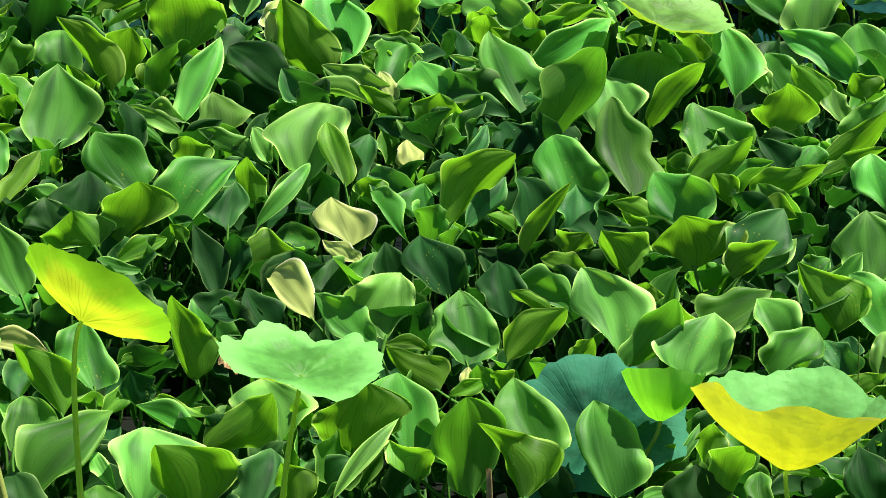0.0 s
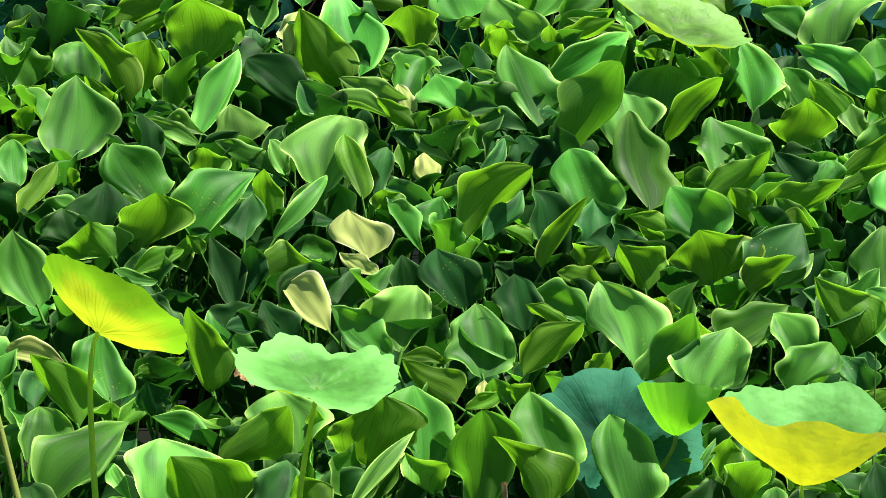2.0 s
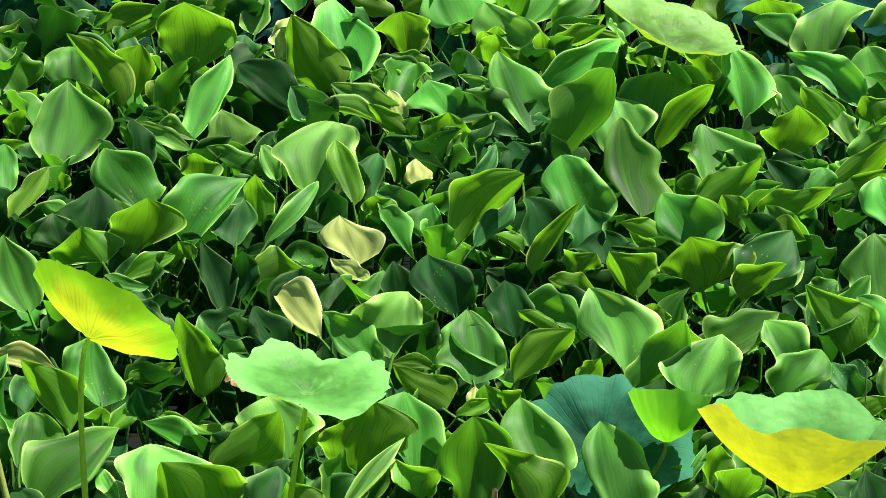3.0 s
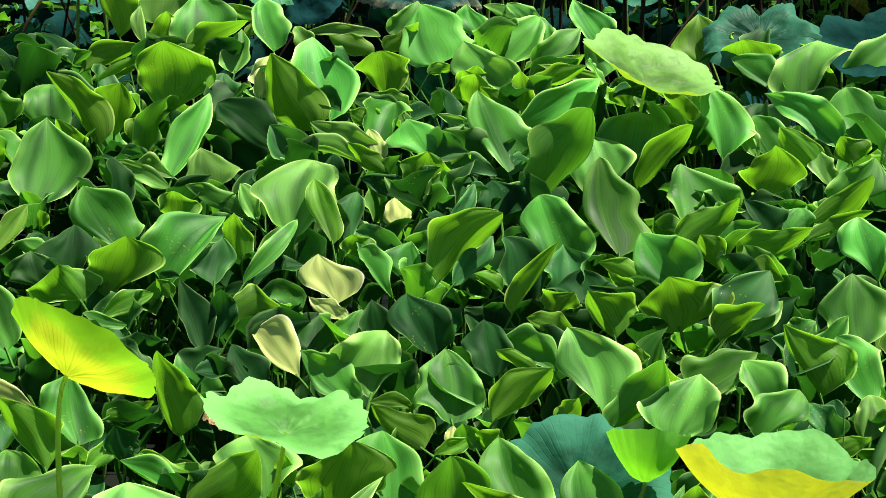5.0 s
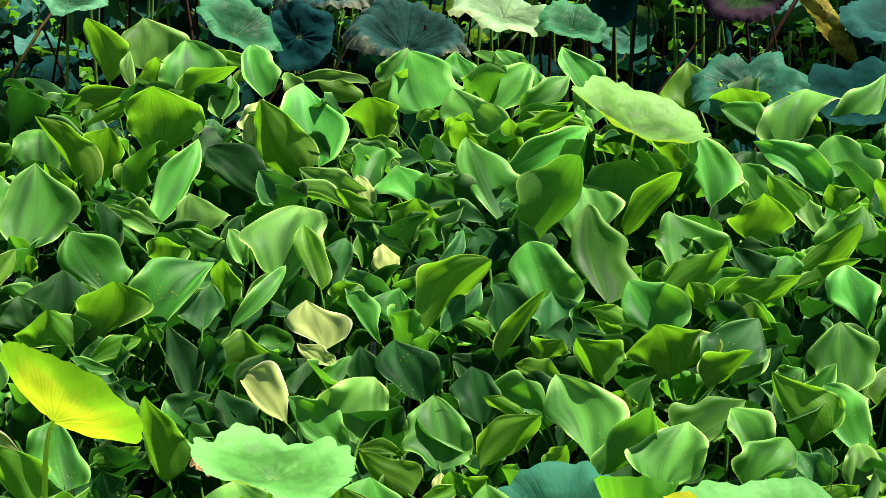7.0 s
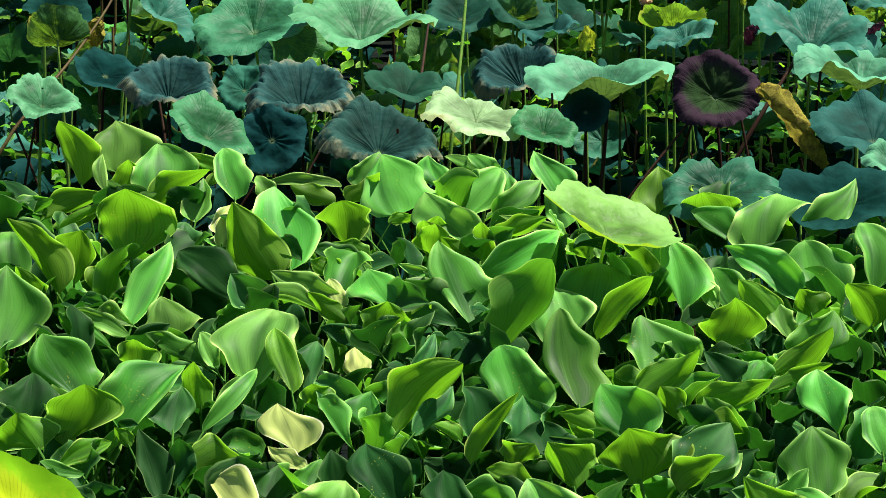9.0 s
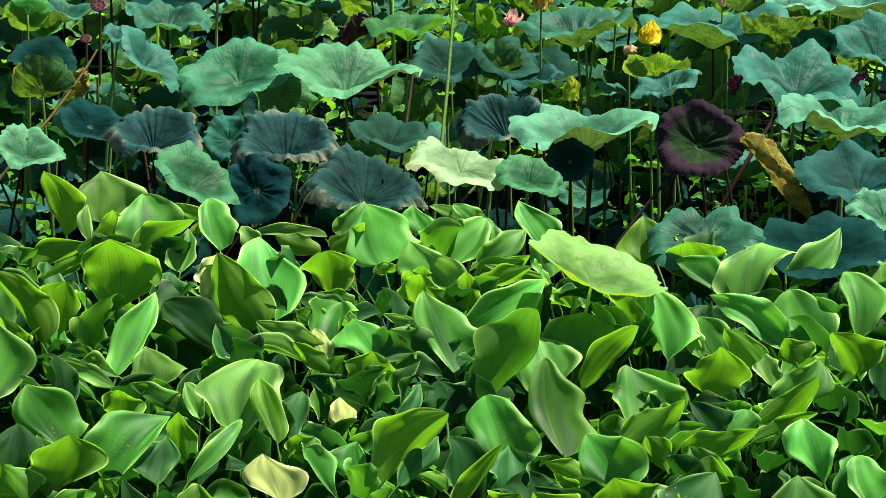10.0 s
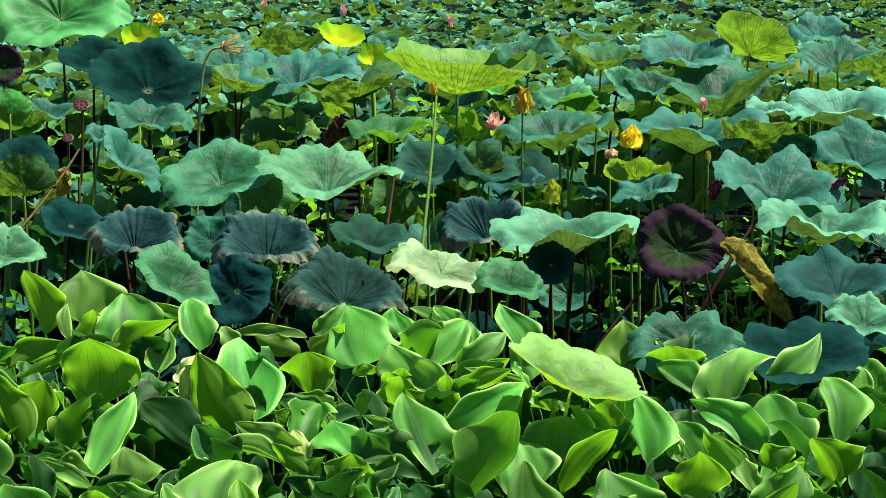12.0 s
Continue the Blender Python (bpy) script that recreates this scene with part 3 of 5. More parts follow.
blade(-1.116, 6.096, 0.42, 48.1, -18.2, 10.3, 0.243, 0.082, 0.076, 14, 16, 0.57, 0.41, 0.68, "g")
blade(-0.898, 6.272, 0.459, 47, 65.5, -17.6, 0.161, 0.04, 0.021, 8, 16, 0.47, 0.55, 0.62, "k")
blade(-0.828, 6.236, 0.451, 37.5, -67.5, 50.6, 0.12, 0.02, 0.02, 29, 3, 0.39, 0.65, 0.69, "g")
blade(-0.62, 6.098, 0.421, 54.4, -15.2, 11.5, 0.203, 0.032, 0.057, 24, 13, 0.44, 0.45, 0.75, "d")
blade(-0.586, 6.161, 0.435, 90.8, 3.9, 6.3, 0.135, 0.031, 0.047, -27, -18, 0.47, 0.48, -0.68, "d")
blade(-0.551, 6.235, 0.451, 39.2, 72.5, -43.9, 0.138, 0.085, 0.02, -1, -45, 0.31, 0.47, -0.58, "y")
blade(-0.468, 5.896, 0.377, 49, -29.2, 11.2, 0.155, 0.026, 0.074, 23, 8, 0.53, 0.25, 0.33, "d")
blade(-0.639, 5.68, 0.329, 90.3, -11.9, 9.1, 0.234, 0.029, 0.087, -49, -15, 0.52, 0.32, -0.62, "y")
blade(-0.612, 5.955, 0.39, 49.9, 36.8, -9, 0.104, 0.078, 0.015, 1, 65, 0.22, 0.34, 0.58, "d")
blade(-0.872, 5.642, 0.321, 46, -5.9, 8.4, 0.209, 0.082, 0.07, 11, 13, 0.54, 0.27, 0.76, "g")
blade(-1.164, 5.883, 0.374, -33.3, 66, -124.7, 0.151, 0.042, 0.025, 15, 26, 0.42, 0.43, 0.39, "c")
blade(-0.932, 5.531, 0.296, 82.9, -29, 19.2, 0.214, 0.04, 0.082, -43, -19, 0.61, 0.22, -0.28, "y")
blade(-1.026, 5.377, 0.263, 50.8, 9.8, 3.7, 0.152, 0.037, 0.089, 23, 9, 0.48, 0.68, 0.74, "g")
blade(-0.953, 5.212, 0.226, 45.2, 40.8, -13, 0.277, 0.115, 0.039, 13, 42, 0.28, 0.49, 0.56, "g")
blade(-0.968, 5.144, 0.212, 43.2, -14.7, 10.9, 0.107, 0.051, 0.064, 15, 12, 0.58, 0.22, 0.39, "b")
blade(-0.792, 5.126, 0.208, 42.6, 1.4, 16.3, 0.078, 0.05, 0.056, 16, 14, 0.5, 0.34, 0.63, "g")
blade(-0.771, 5.217, 0.228, 43.6, -20.3, 19.9, 0.116, 0.025, 0.018, 9, 13, 0.61, 0.54, 0.44, "p")
blade(-0.843, 5.531, 0.297, 44.5, 38.4, -14.7, 0.103, 0.023, 0.028, 15, 12, 0.51, 0.58, 0.38, "k")
blade(-0.754, 5.564, 0.304, 88.1, -13.1, 5.5, 0.097, 0.034, 0.053, -27, -17, 0.51, 0.54, -0.46, "d")
blade(-0.825, 5.77, 0.349, 51, 66.2, -36.6, 0.126, 0.025, 0.021, -13, -15, 0.35, 0.51, -0.77, "y")
blade(-0.576, 5.523, 0.295, 29.6, -61.3, 70.4, 0.157, 0.036, 0.045, -162, -14, 0.29, 0.72, -0.63, "k")
blade(-0.587, 5.424, 0.273, 42.7, -56.6, 37, 0.189, 0.006, 0.054, 139, 4, 0.53, 0.56, 0.42, "g")
blade(-0.589, 5.368, 0.261, 63.4, 45.3, -27.9, 0.215, 0.064, 0.07, -24, -22, 0.43, 0.65, -0.53, "y")
blade(-0.416, 5.42, 0.24, 43.7, -16.4, 6.8, 0.207, 0.105, 0.083, 16, 21, 0.72, 0.38, 0.43, "p")
blade(-0.711, 5.167, 0.2, 50, 3.4, 5.1, 0.207, 0.073, 0.15, 24, 11, 0.64, 0.61, 0.39, "p")
blade(-0.609, 5.088, 0.216, 81.9, -18.5, 7.2, 0.173, 0.055, 0.151, -41, -14, 0.62, 0.4, -0.58, "y")
blade(-0.459, 5.112, 0.205, 46.7, 18.5, 1.5, 0.18, 0.075, 0.04, 12, 23, 0.45, 0.6, 0.42, "b")
blade(-0.374, 5.132, 0.209, 85.9, -12.1, 7, 0.116, 0.031, 0.063, -38, -17, 0.52, 0.44, -0.58, "y")
blade(-0.567, 5.093, 0.2, 43.4, -2.9, 10.5, 0.099, 0.076, 0.077, 12, 11, 0.62, 0.41, 0.64, "d")
blade(0.181, 7.131, 0.647, 57.9, -23.5, -0.4, 0.296, 0.054, 0.133, 25, 1, 0.7, 0.3, 0.75, "h")
blade(0.189, 7.425, 0.712, 62.4, 57.8, -15.8, 0.34, 0.055, 0.063, 13, 11, 0.47, 0.58, 0.59, "h")
blade(0.273, 6.973, 0.621, 89.5, 26.7, -6, 0.298, 0.132, 0.042, -1, -33, 0.44, 0.56, -0.33, "g")
blade(-0.196, 7.299, 0.684, 53.6, -65, 27.1, 0.237, 0.024, 0.045, 33, 17, 0.7, 0.48, 0.76, "p")
blade(-0.168, 7.138, 0.649, 74.7, -50.8, 19.3, 0.159, 0.025, 0.037, -29, -19, 0.56, 0.41, -0.61, "y")
blade(-0.244, 7.198, 0.662, 38.2, -68.6, 51.3, 0.22, 0.02, 0.06, 153, 8, 0.59, 0.61, 0.61, "p")
blade(-0.208, 7.275, 0.662, 52.4, -17.4, 2.8, 0.113, 0.026, 0.041, 11, 7, 0.61, 0.36, 0.63, "c")
blade(-0.04, 7.223, 0.668, 54.5, -33.5, 5.2, 0.178, 0.092, 0.075, 16, 2, 0.72, 0.22, 0.44, "h")
blade(-0.073, 7.04, 0.627, 94.9, 7.5, -4.5, 0.119, 0.08, 0.074, -21, -23, 0.44, 0.43, -0.69, "y")
blade(-0.065, 7.002, 0.619, 56.6, 45.1, -1.8, 0.118, 0.024, 0.045, 27, 14, 0.34, 0.69, 0.29, "p")
blade(-0.069, 6.922, 0.602, 52, -50.3, 17.3, 0.149, 0.033, 0.01, 16, 63, 0.62, 0.43, 0.57, "p")
blade(-0.128, 6.846, 0.558, 52.7, -9.6, 9.1, 0.103, 0.039, 0.042, 14, 13, 0.51, 0.41, 0.58, "c")
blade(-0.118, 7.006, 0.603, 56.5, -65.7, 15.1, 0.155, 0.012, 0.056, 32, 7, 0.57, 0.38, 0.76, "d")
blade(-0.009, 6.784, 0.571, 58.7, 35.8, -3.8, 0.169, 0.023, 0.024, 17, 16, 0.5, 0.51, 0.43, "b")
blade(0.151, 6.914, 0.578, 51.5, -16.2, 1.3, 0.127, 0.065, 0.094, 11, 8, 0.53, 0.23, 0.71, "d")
blade(-0.027, 7.153, 0.652, 80.6, 57.9, -20.2, 0.116, 0.02, 0.03, -25, -17, 0.45, 0.58, -0.51, "k")
blade(-0.03, 6.465, 0.501, 86.4, 42.1, -7.3, 0.261, 0.098, 0.044, -15, -35, 0.4, 0.57, -0.46, "k")
blade(0.309, 6.538, 0.517, 54, -22.6, -2.7, 0.257, 0.073, 0.103, 18, 13, 0.6, 0.22, 0.51, "g")
blade(-0.275, 6.736, 0.538, 55.5, 9.5, -0.1, 0.171, 0.07, 0.04, 9, 16, 0.42, 0.62, 0.62, "b")
blade(0.806, 7.237, 0.671, 54.3, -13, -4, 0.261, 0.049, 0.102, 16, 8, 0.61, 0.37, 0.28, "h")
blade(0.909, 7.238, 0.679, 57.9, -35.2, -0.6, 0.141, 0.023, 0.043, 19, 1, 0.58, 0.45, 0.48, "p")
blade(0.959, 7.24, 0.671, 57.8, -27, -2.6, 0.162, 0.029, 0.09, 18, 6, 0.56, 0.29, 0.42, "g")
blade(1.16, 7.322, 0.689, 52.9, -52.3, 10.2, 0.285, 0.04, 0.08, 33, 16, 0.54, 0.37, 0.44, "h")
blade(1.222, 7.304, 0.685, 50.6, -15.4, -6.9, 0.242, 0.079, 0.126, 19, 12, 0.65, 0.35, 0.49, "h")
blade(0.542, 7.037, 0.627, 90.2, 39.1, -15.5, 0.267, 0.06, 0.026, -19, -5, 0.37, 0.55, -0.3, "y")
blade(0.644, 7.49, 0.714, 36.1, 69.1, -61.8, 0.111, 0.019, 0.041, -39, -17, 0.41, 0.49, -0.46, "k")
blade(0.465, 6.613, 0.534, 51.3, -13.1, -2.5, 0.316, 0.053, 0.108, 19, 9, 0.65, 0.33, 0.52, "g")
blade(0.668, 6.815, 0.578, 51.5, -7.6, -3.4, 0.193, 0.06, 0.155, 28, 1, 0.52, 0.29, 0.76, "g")
blade(0.625, 6.657, 0.553, 65.4, 47.3, -34.4, 0.219, 0.06, 0.042, -18, -27, 0.28, 0.56, -0.42, "y")
blade(0.882, 6.738, 0.561, 53.9, -34.1, 0.9, 0.132, 0.021, 0.076, 35, 9, 0.48, 0.22, 0.76, "d")
blade(0.898, 7.004, 0.62, 89.7, 13.3, -13.6, 0.153, 0.09, 0.094, -21, -2, 0.22, 0.61, -0.3, "y")
blade(1.088, 7.1, 0.641, 78.4, -40.5, 8.2, 0.204, 0.053, 0.043, -22, -27, 0.65, 0.44, -0.57, "k")
blade(1.092, 6.921, 0.601, 60.7, 38.1, -15.4, 0.194, 0.071, 0.071, 15, 15, 0.22, 0.72, 0.42, "g")
blade(1.014, 6.819, 0.579, 83.7, 47.3, -24.1, 0.226, 0.033, 0.049, -22, -15, 0.38, 0.56, -0.7, "y")
blade(0.941, 6.74, 0.562, 48.8, 15.8, -15.9, 0.098, 0.04, 0.053, 19, 14, 0.28, 0.72, 0.34, "g")
blade(1.145, 6.463, 0.501, 53.5, -25.1, -11.8, 0.204, 0.071, 0.073, 15, 15, 0.72, 0.38, 0.53, "h")
blade(0.993, 6.721, 0.558, 64.7, 61.8, -32.6, 0.192, 0.033, 0.022, -16, -24, 0.38, 0.62, -0.5, "y")
blade(0.783, 6.605, 0.532, 65.2, 62.7, -34.4, 0.227, 0.059, 0.034, -2, -36, 0.26, 0.55, -0.64, "y")
blade(0.603, 6.401, 0.487, 51.4, -34.6, -0.5, 0.214, 0.055, 0.11, 24, 12, 0.63, 0.28, 0.45, "g")
blade(0.723, 6.474, 0.503, 5.5, 74.7, -91.1, 0.171, 0.068, 0.021, -16, -67, 0.67, 0.45, -0.44, "y")
blade(0.735, 6.526, 0.515, 82.3, -30.7, 4.6, 0.118, 0.035, 0.045, -25, -19, 0.63, 0.52, -0.52, "y")
blade(0.596, 6.197, 0.443, 93.7, -14, 1.3, 0.156, 0.092, 0.142, -2, -13, 0.47, 0.36, -0.6, "y")
blade(0.427, 6.16, 0.434, 91.1, -29.9, 4.7, 0.15, 0.04, 0.106, -48, -17, 0.59, 0.3, -0.28, "y")
blade(0.713, 6.176, 0.438, 56.2, 30.6, -16.1, 0.207, 0.086, 0.076, 2, 23, 0.4, 0.6, 0.58, "b")
blade(0.688, 6.11, 0.438, 83.8, 46.1, -12.9, 0.152, 0.082, 0.023, -16, -92, 0.22, 0.59, -0.62, "y")
blade(0.744, 6.161, 0.435, 48.7, 44.6, -23.8, 0.156, 0.017, 0.035, 2, 9, 0.59, 0.65, 0.68, "p")
blade(1.038, 6.106, 0.423, 53.6, -6.6, -7.2, 0.21, 0.083, 0.096, 8, 7, 0.55, 0.52, 0.75, "g")
blade(0.911, 5.864, 0.369, 80, -27.4, 5.6, 0.204, 0.021, 0.126, -76, -9, 0.67, 0.25, -0.45, "y")
blade(0.901, 6.148, 0.432, 44.6, 26.7, -22.5, 0.069, 0.06, 0.02, 11, 35, 0.22, 0.46, 0.38, "g")
blade(1.018, 5.826, 0.361, 44.9, -26.6, -0.9, 0.211, 0.015, 0.102, 41, 6, 0.65, 0.53, 0.35, "h")
blade(0.524, 6.435, 0.495, 60.9, -59.1, 25.7, 0.146, 0.018, 0.037, -23, -11, 0.59, 0.47, -0.6, "k")
blade(0.496, 6.372, 0.481, 73.4, -45.4, 18.7, 0.109, 0.008, 0.037, -55, -11, 0.46, 0.38, -0.56, "y")
blade(0.358, 6.344, 0.475, 45.7, -6, -0.1, 0.108, 0.09, 0.089, 17, 17, 0.44, 0.33, 0.38, "d")
blade(0.274, 6.278, 0.46, 82.6, 39.2, -13.1, 0.084, 0.068, 0.035, -12, -24, 0.22, 0.72, -0.37, "y")
blade(0.323, 6.162, 0.435, 38.5, -61.9, 33.5, 0.142, 0.018, 0.041, 15, 7, 0.58, 0.45, 0.65, "k")
blade(0.271, 5.99, 0.397, 39.5, -64.2, 32.3, 0.193, 0.025, 0.077, 36, 11, 0.68, 0.42, 0.36, "g")
blade(0.221, 5.96, 0.405, 86, -59.1, 9.3, 0.127, 0.021, 0.021, -23, -23, 0.63, 0.47, -0.76, "k")
blade(0.369, 5.796, 0.355, 53.7, -21.1, 4, 0.236, 0.065, 0.117, 28, 15, 0.65, 0.36, 0.73, "p")
blade(0.106, 5.749, 0.344, 74.4, 45.2, -20.4, 0.196, 0.063, 0.04, -17, -27, 0.4, 0.63, -0.47, "k")
blade(0.007, 5.738, 0.342, 49.8, -0.9, 5.8, 0.202, 0.092, 0.078, 12, 14, 0.46, 0.34, 0.72, "g")
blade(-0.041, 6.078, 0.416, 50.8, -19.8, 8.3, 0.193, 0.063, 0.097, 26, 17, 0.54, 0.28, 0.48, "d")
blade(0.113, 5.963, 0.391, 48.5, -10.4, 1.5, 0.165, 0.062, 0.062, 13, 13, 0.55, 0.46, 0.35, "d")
blade(-0.292, 6.345, 0.475, 55.6, -19.3, 7.4, 0.153, 0.082, 0.085, 12, 11, 0.71, 0.22, 0.71, "c")
blade(-0.263, 6.223, 0.463, 46.9, -54.2, 22.3, 0.126, 0.019, 0.035, 24, 12, 0.57, 0.37, 0.56, "c")
blade(-0.37, 5.963, 0.391, 45.9, -41.7, 19, 0.189, 0.016, 0.099, 56, 8, 0.54, 0.65, 0.66, "c")
blade(-0.34, 6.139, 0.405, 50.3, 12.9, 4.5, 0.109, 0.055, 0.051, 12, 13, 0.32, 0.48, 0.76, "b")
blade(-0.19, 5.863, 0.369, 53.2, 14, -1.9, 0.196, 0.118, 0.061, 15, 31, 0.46, 0.55, 0.46, "p")
blade(-0.239, 6.132, 0.428, 47.1, 13.3, -0.5, 0.104, 0.056, 0.073, 19, 15, 0.22, 0.41, 0.58, "g")
blade(-0.217, 5.831, 0.362, 50.5, -45.5, 17.5, 0.21, 0.029, 0.078, 19, 7, 0.51, 0.49, 0.74, "g")
blade(-0.142, 6.373, 0.481, 56.4, -38, 7.4, 0.177, 0.009, 0.066, 82, 8, 0.43, 0.67, 0.31, "g")
blade(-0.075, 6.467, 0.502, 50.1, -10.1, 4.3, 0.137, 0.087, 0.024, 7, 27, 0.67, 0.39, 0.39, "g")
blade(-0.173, 6.558, 0.54, -33.4, 52.4, -140.8, 0.234, 0.008, 0.028, 2, 5, 0.49, 0.58, 0.36, "p")
blade(-0.24, 6.619, 0.535, 94.4, -19.1, 12.1, 0.07, 0.044, 0.051, -19, -16, 0.59, 0.22, -0.75, "y")
blade(0.012, 6.448, 0.498, 51, 34.6, -15.8, 0.186, 0.026, 0.047, 13, 7, 0.5, 0.58, 0.6, "b")
blade(0.165, 6.287, 0.462, 85.8, 31.5, -7.6, 0.234, 0.049, 0.012, -13, -67, 0.37, 0.56, -0.32, "k")
blade(0.141, 6.413, 0.49, 64.7, -52.8, 29.6, 0.089, 0.011, 0.032, -37, -12, 0.49, 0.4, -0.38, "k")
blade(0.391, 5.716, 0.337, 80.2, 33.3, -15.6, 0.214, 0.062, 0.047, -18, -24, 0.35, 0.6, -0.44, "g")
blade(0.454, 6.028, 0.406, 84.8, 6.6, -7.7, 0.055, 0.045, 0.046, -23, -23, 0.28, 0.36, -0.55, "y")
blade(0.594, 5.866, 0.37, 49, 52.8, -25.9, 0.21, 0.089, 0.029, 8, 25, 0.24, 0.42, 0.61, "g")
blade(0.777, 5.781, 0.351, 53.5, -28.1, 1.2, 0.162, 0.031, 0.086, 37, 13, 0.49, 0.35, 0.64, "h")
blade(0.537, 5.656, 0.324, 53.3, 17, -12.5, 0.186, 0.108, 0.089, 9, 11, 0.22, 0.56, 0.44, "p")
blade(0.734, 5.651, 0.323, 51.6, 37.2, -15.8, 0.176, 0.077, 0.061, 18, 22, 0.22, 0.72, 0.62, "g")
blade(0.907, 5.647, 0.322, 52, -31.8, -0.5, 0.122, 0.035, 0.053, 29, 19, 0.56, 0.22, 0.54, "b")
blade(1.003, 5.661, 0.325, 44.2, -7.7, -11.1, 0.135, 0.044, 0.052, 18, 15, 0.46, 0.43, 0.7, "p")
blade(0.884, 5.577, 0.307, 56.6, 53.6, -46.4, 0.118, 0.038, 0.021, -16, -3, 0.27, 0.56, -0.37, "k")
blade(0.327, 5.164, 0.216, 48.7, -15.1, -2.6, 0.254, 0.046, 0.106, 19, 8, 0.61, 0.32, 0.59, "g")
blade(0.175, 5.315, 0.249, 50.3, -17.4, 5.3, 0.227, 0.064, 0.089, 31, 22, 0.55, 0.22, 0.31, "g")
blade(0.016, 5.198, 0.207, 89.7, -2.3, -3.6, 0.243, 0.088, 0.082, -21, -23, 0.42, 0.64, -0.37, "g")
blade(0.125, 5.129, 0.225, 78.2, -27.8, 7, 0.204, 0.03, 0.113, -84, -15, 0.52, 0.22, -0.57, "y")
blade(-0.252, 5.358, 0.259, 83.4, 10.6, -3.4, 0.172, 0.11, 0.109, -2, -2, 0.29, 0.72, -0.42, "y")
blade(-0.131, 5.377, 0.235, 46.5, -6.3, 1.8, 0.23, 0.1, 0.084, 14, 17, 0.7, 0.35, 0.59, "g")
blade(-0.287, 5.139, 0.233, 42.7, 32.9, -18.5, 0.251, 0.016, 0.024, 19, 13, 0.41, 0.55, 0.4, "p")
blade(-0.104, 5.241, 0.233, 88.1, 29.8, -6.3, 0.083, 0.105, 0.026, -12, -57, 0.22, 0.32, -0.68, "k")
blade(-0.058, 5.618, 0.316, 65.4, -45, 28.4, 0.167, 0.018, 0.072, -41, -9, 0.51, 0.25, -0.67, "y")
blade(-0.079, 5.806, 0.357, 28.2, -70.1, 62.9, 0.115, 0.017, 0.024, 22, 15, 0.61, 0.51, 0.35, "y")
blade(-0.034, 5.6, 0.312, 41, 63.5, -36.1, 0.103, 0.019, 0.022, 15, 13, 0.42, 0.64, 0.74, "k")
blade(0.546, 5.326, 0.235, 85.2, 6.7, -3.3, 0.099, 0.034, 0.048, -22, -15, 0.35, 0.42, -0.39, "k")
blade(0.575, 5.137, 0.21, 88.3, 18.3, -14.2, 0.151, 0.071, 0.032, -15, -36, 0.5, 0.7, -0.35, "y")
blade(0.501, 5.114, 0.205, 47.2, 3.7, -0.6, 0.111, 0.072, 0.075, 17, 16, 0.4, 0.38, 0.67, "d")
blade(0.465, 5.299, 0.246, 45.5, 28.3, -19.6, 0.126, 0.01, 0.017, 15, 9, 0.47, 0.49, 0.63, "g")
blade(0.366, 5.145, 0.212, 28.7, 61, -51.1, 0.107, 0.014, 0.018, 1, 8, 0.41, 0.58, 0.75, "p")
blade(0.884, 5.107, 0.203, 49.4, -14.7, -6.6, 0.155, 0.037, 0.077, 18, 9, 0.5, 0.4, 0.41, "d")
blade(0.697, 5.281, 0.242, -12.6, 64.7, -121.1, 0.117, 0.016, 0.02, 12, 9, 0.47, 0.42, 0.43, "k")
blade(0.258, 5.758, 0.346, 80.3, 42.6, -22.8, 0.083, 0.028, 0.03, -19, -18, 0.38, 0.61, -0.52, "k")
blade(-0.526, 5.925, 0.383, 45.4, -19.3, 11.9, 0.064, 0.02, 0.026, 11, 8, 0.53, 0.22, 0.48, "c")
blade(0.537, 7.185, 0.638, 53.5, 2, -8.3, 0.219, 0.104, 0.148, 21, 14, 0.48, 0.55, 0.3, "g")
blade(0.428, 7.017, 0.609, 49.5, -5.8, 3.7, 0.212, 0.094, 0.113, 15, 13, 0.45, 0.53, 0.71, "p")
blade(0.559, 7.616, 0.754, 96.2, -6.6, -0.5, 0.085, 0.062, 0.033, -15, -28, 0.55, 0.41, -0.54, "k")
blade(0.626, 7.562, 0.742, 54, -30.1, 1.3, 0.098, 0.031, 0.032, 25, 24, 0.66, 0.28, 0.65, "p")
blade(0.669, 7.455, 0.719, 52.5, -40.6, 4.7, 0.099, 0.025, 0.04, 11, 7, 0.59, 0.22, 0.34, "g")
blade(0.074, 7.575, 0.745, 95.6, 3.6, -2.2, 0.136, 0.074, 0.046, -17, -27, 0.6, 0.51, -0.38, "k")
blade(0.222, 7.562, 0.742, 80.3, -53.9, 11.2, 0.156, 0.029, 0.03, -22, -22, 0.58, 0.46, -0.57, "y")
blade(0.341, 7.719, 0.776, 57.5, -62, 21.3, 0.125, 0.028, 0.042, 24, 16, 0.63, 0.38, 0.42, "p")
blade(0.211, 7.584, 0.747, 91.4, 4.1, -4.4, 0.132, 0.051, 0.051, -24, -24, 0.4, 0.31, -0.31, "k")
blade(0.264, 7.721, 0.777, 89.1, 59.9, -13.8, 0.203, 0.049, 0.026, -21, -42, 0.34, 0.53, -0.63, "k")
blade(-0.132, 7.569, 0.744, 57.2, -71.2, 28.8, 0.178, 0.016, 0.052, 34, 1, 0.55, 0.45, 0.47, "b")
blade(-0.208, 7.487, 0.726, 69.2, -60.9, 27.6, 0.101, 0.023, 0.047, -4, -18, 0.69, 0.37, -0.63, "y")
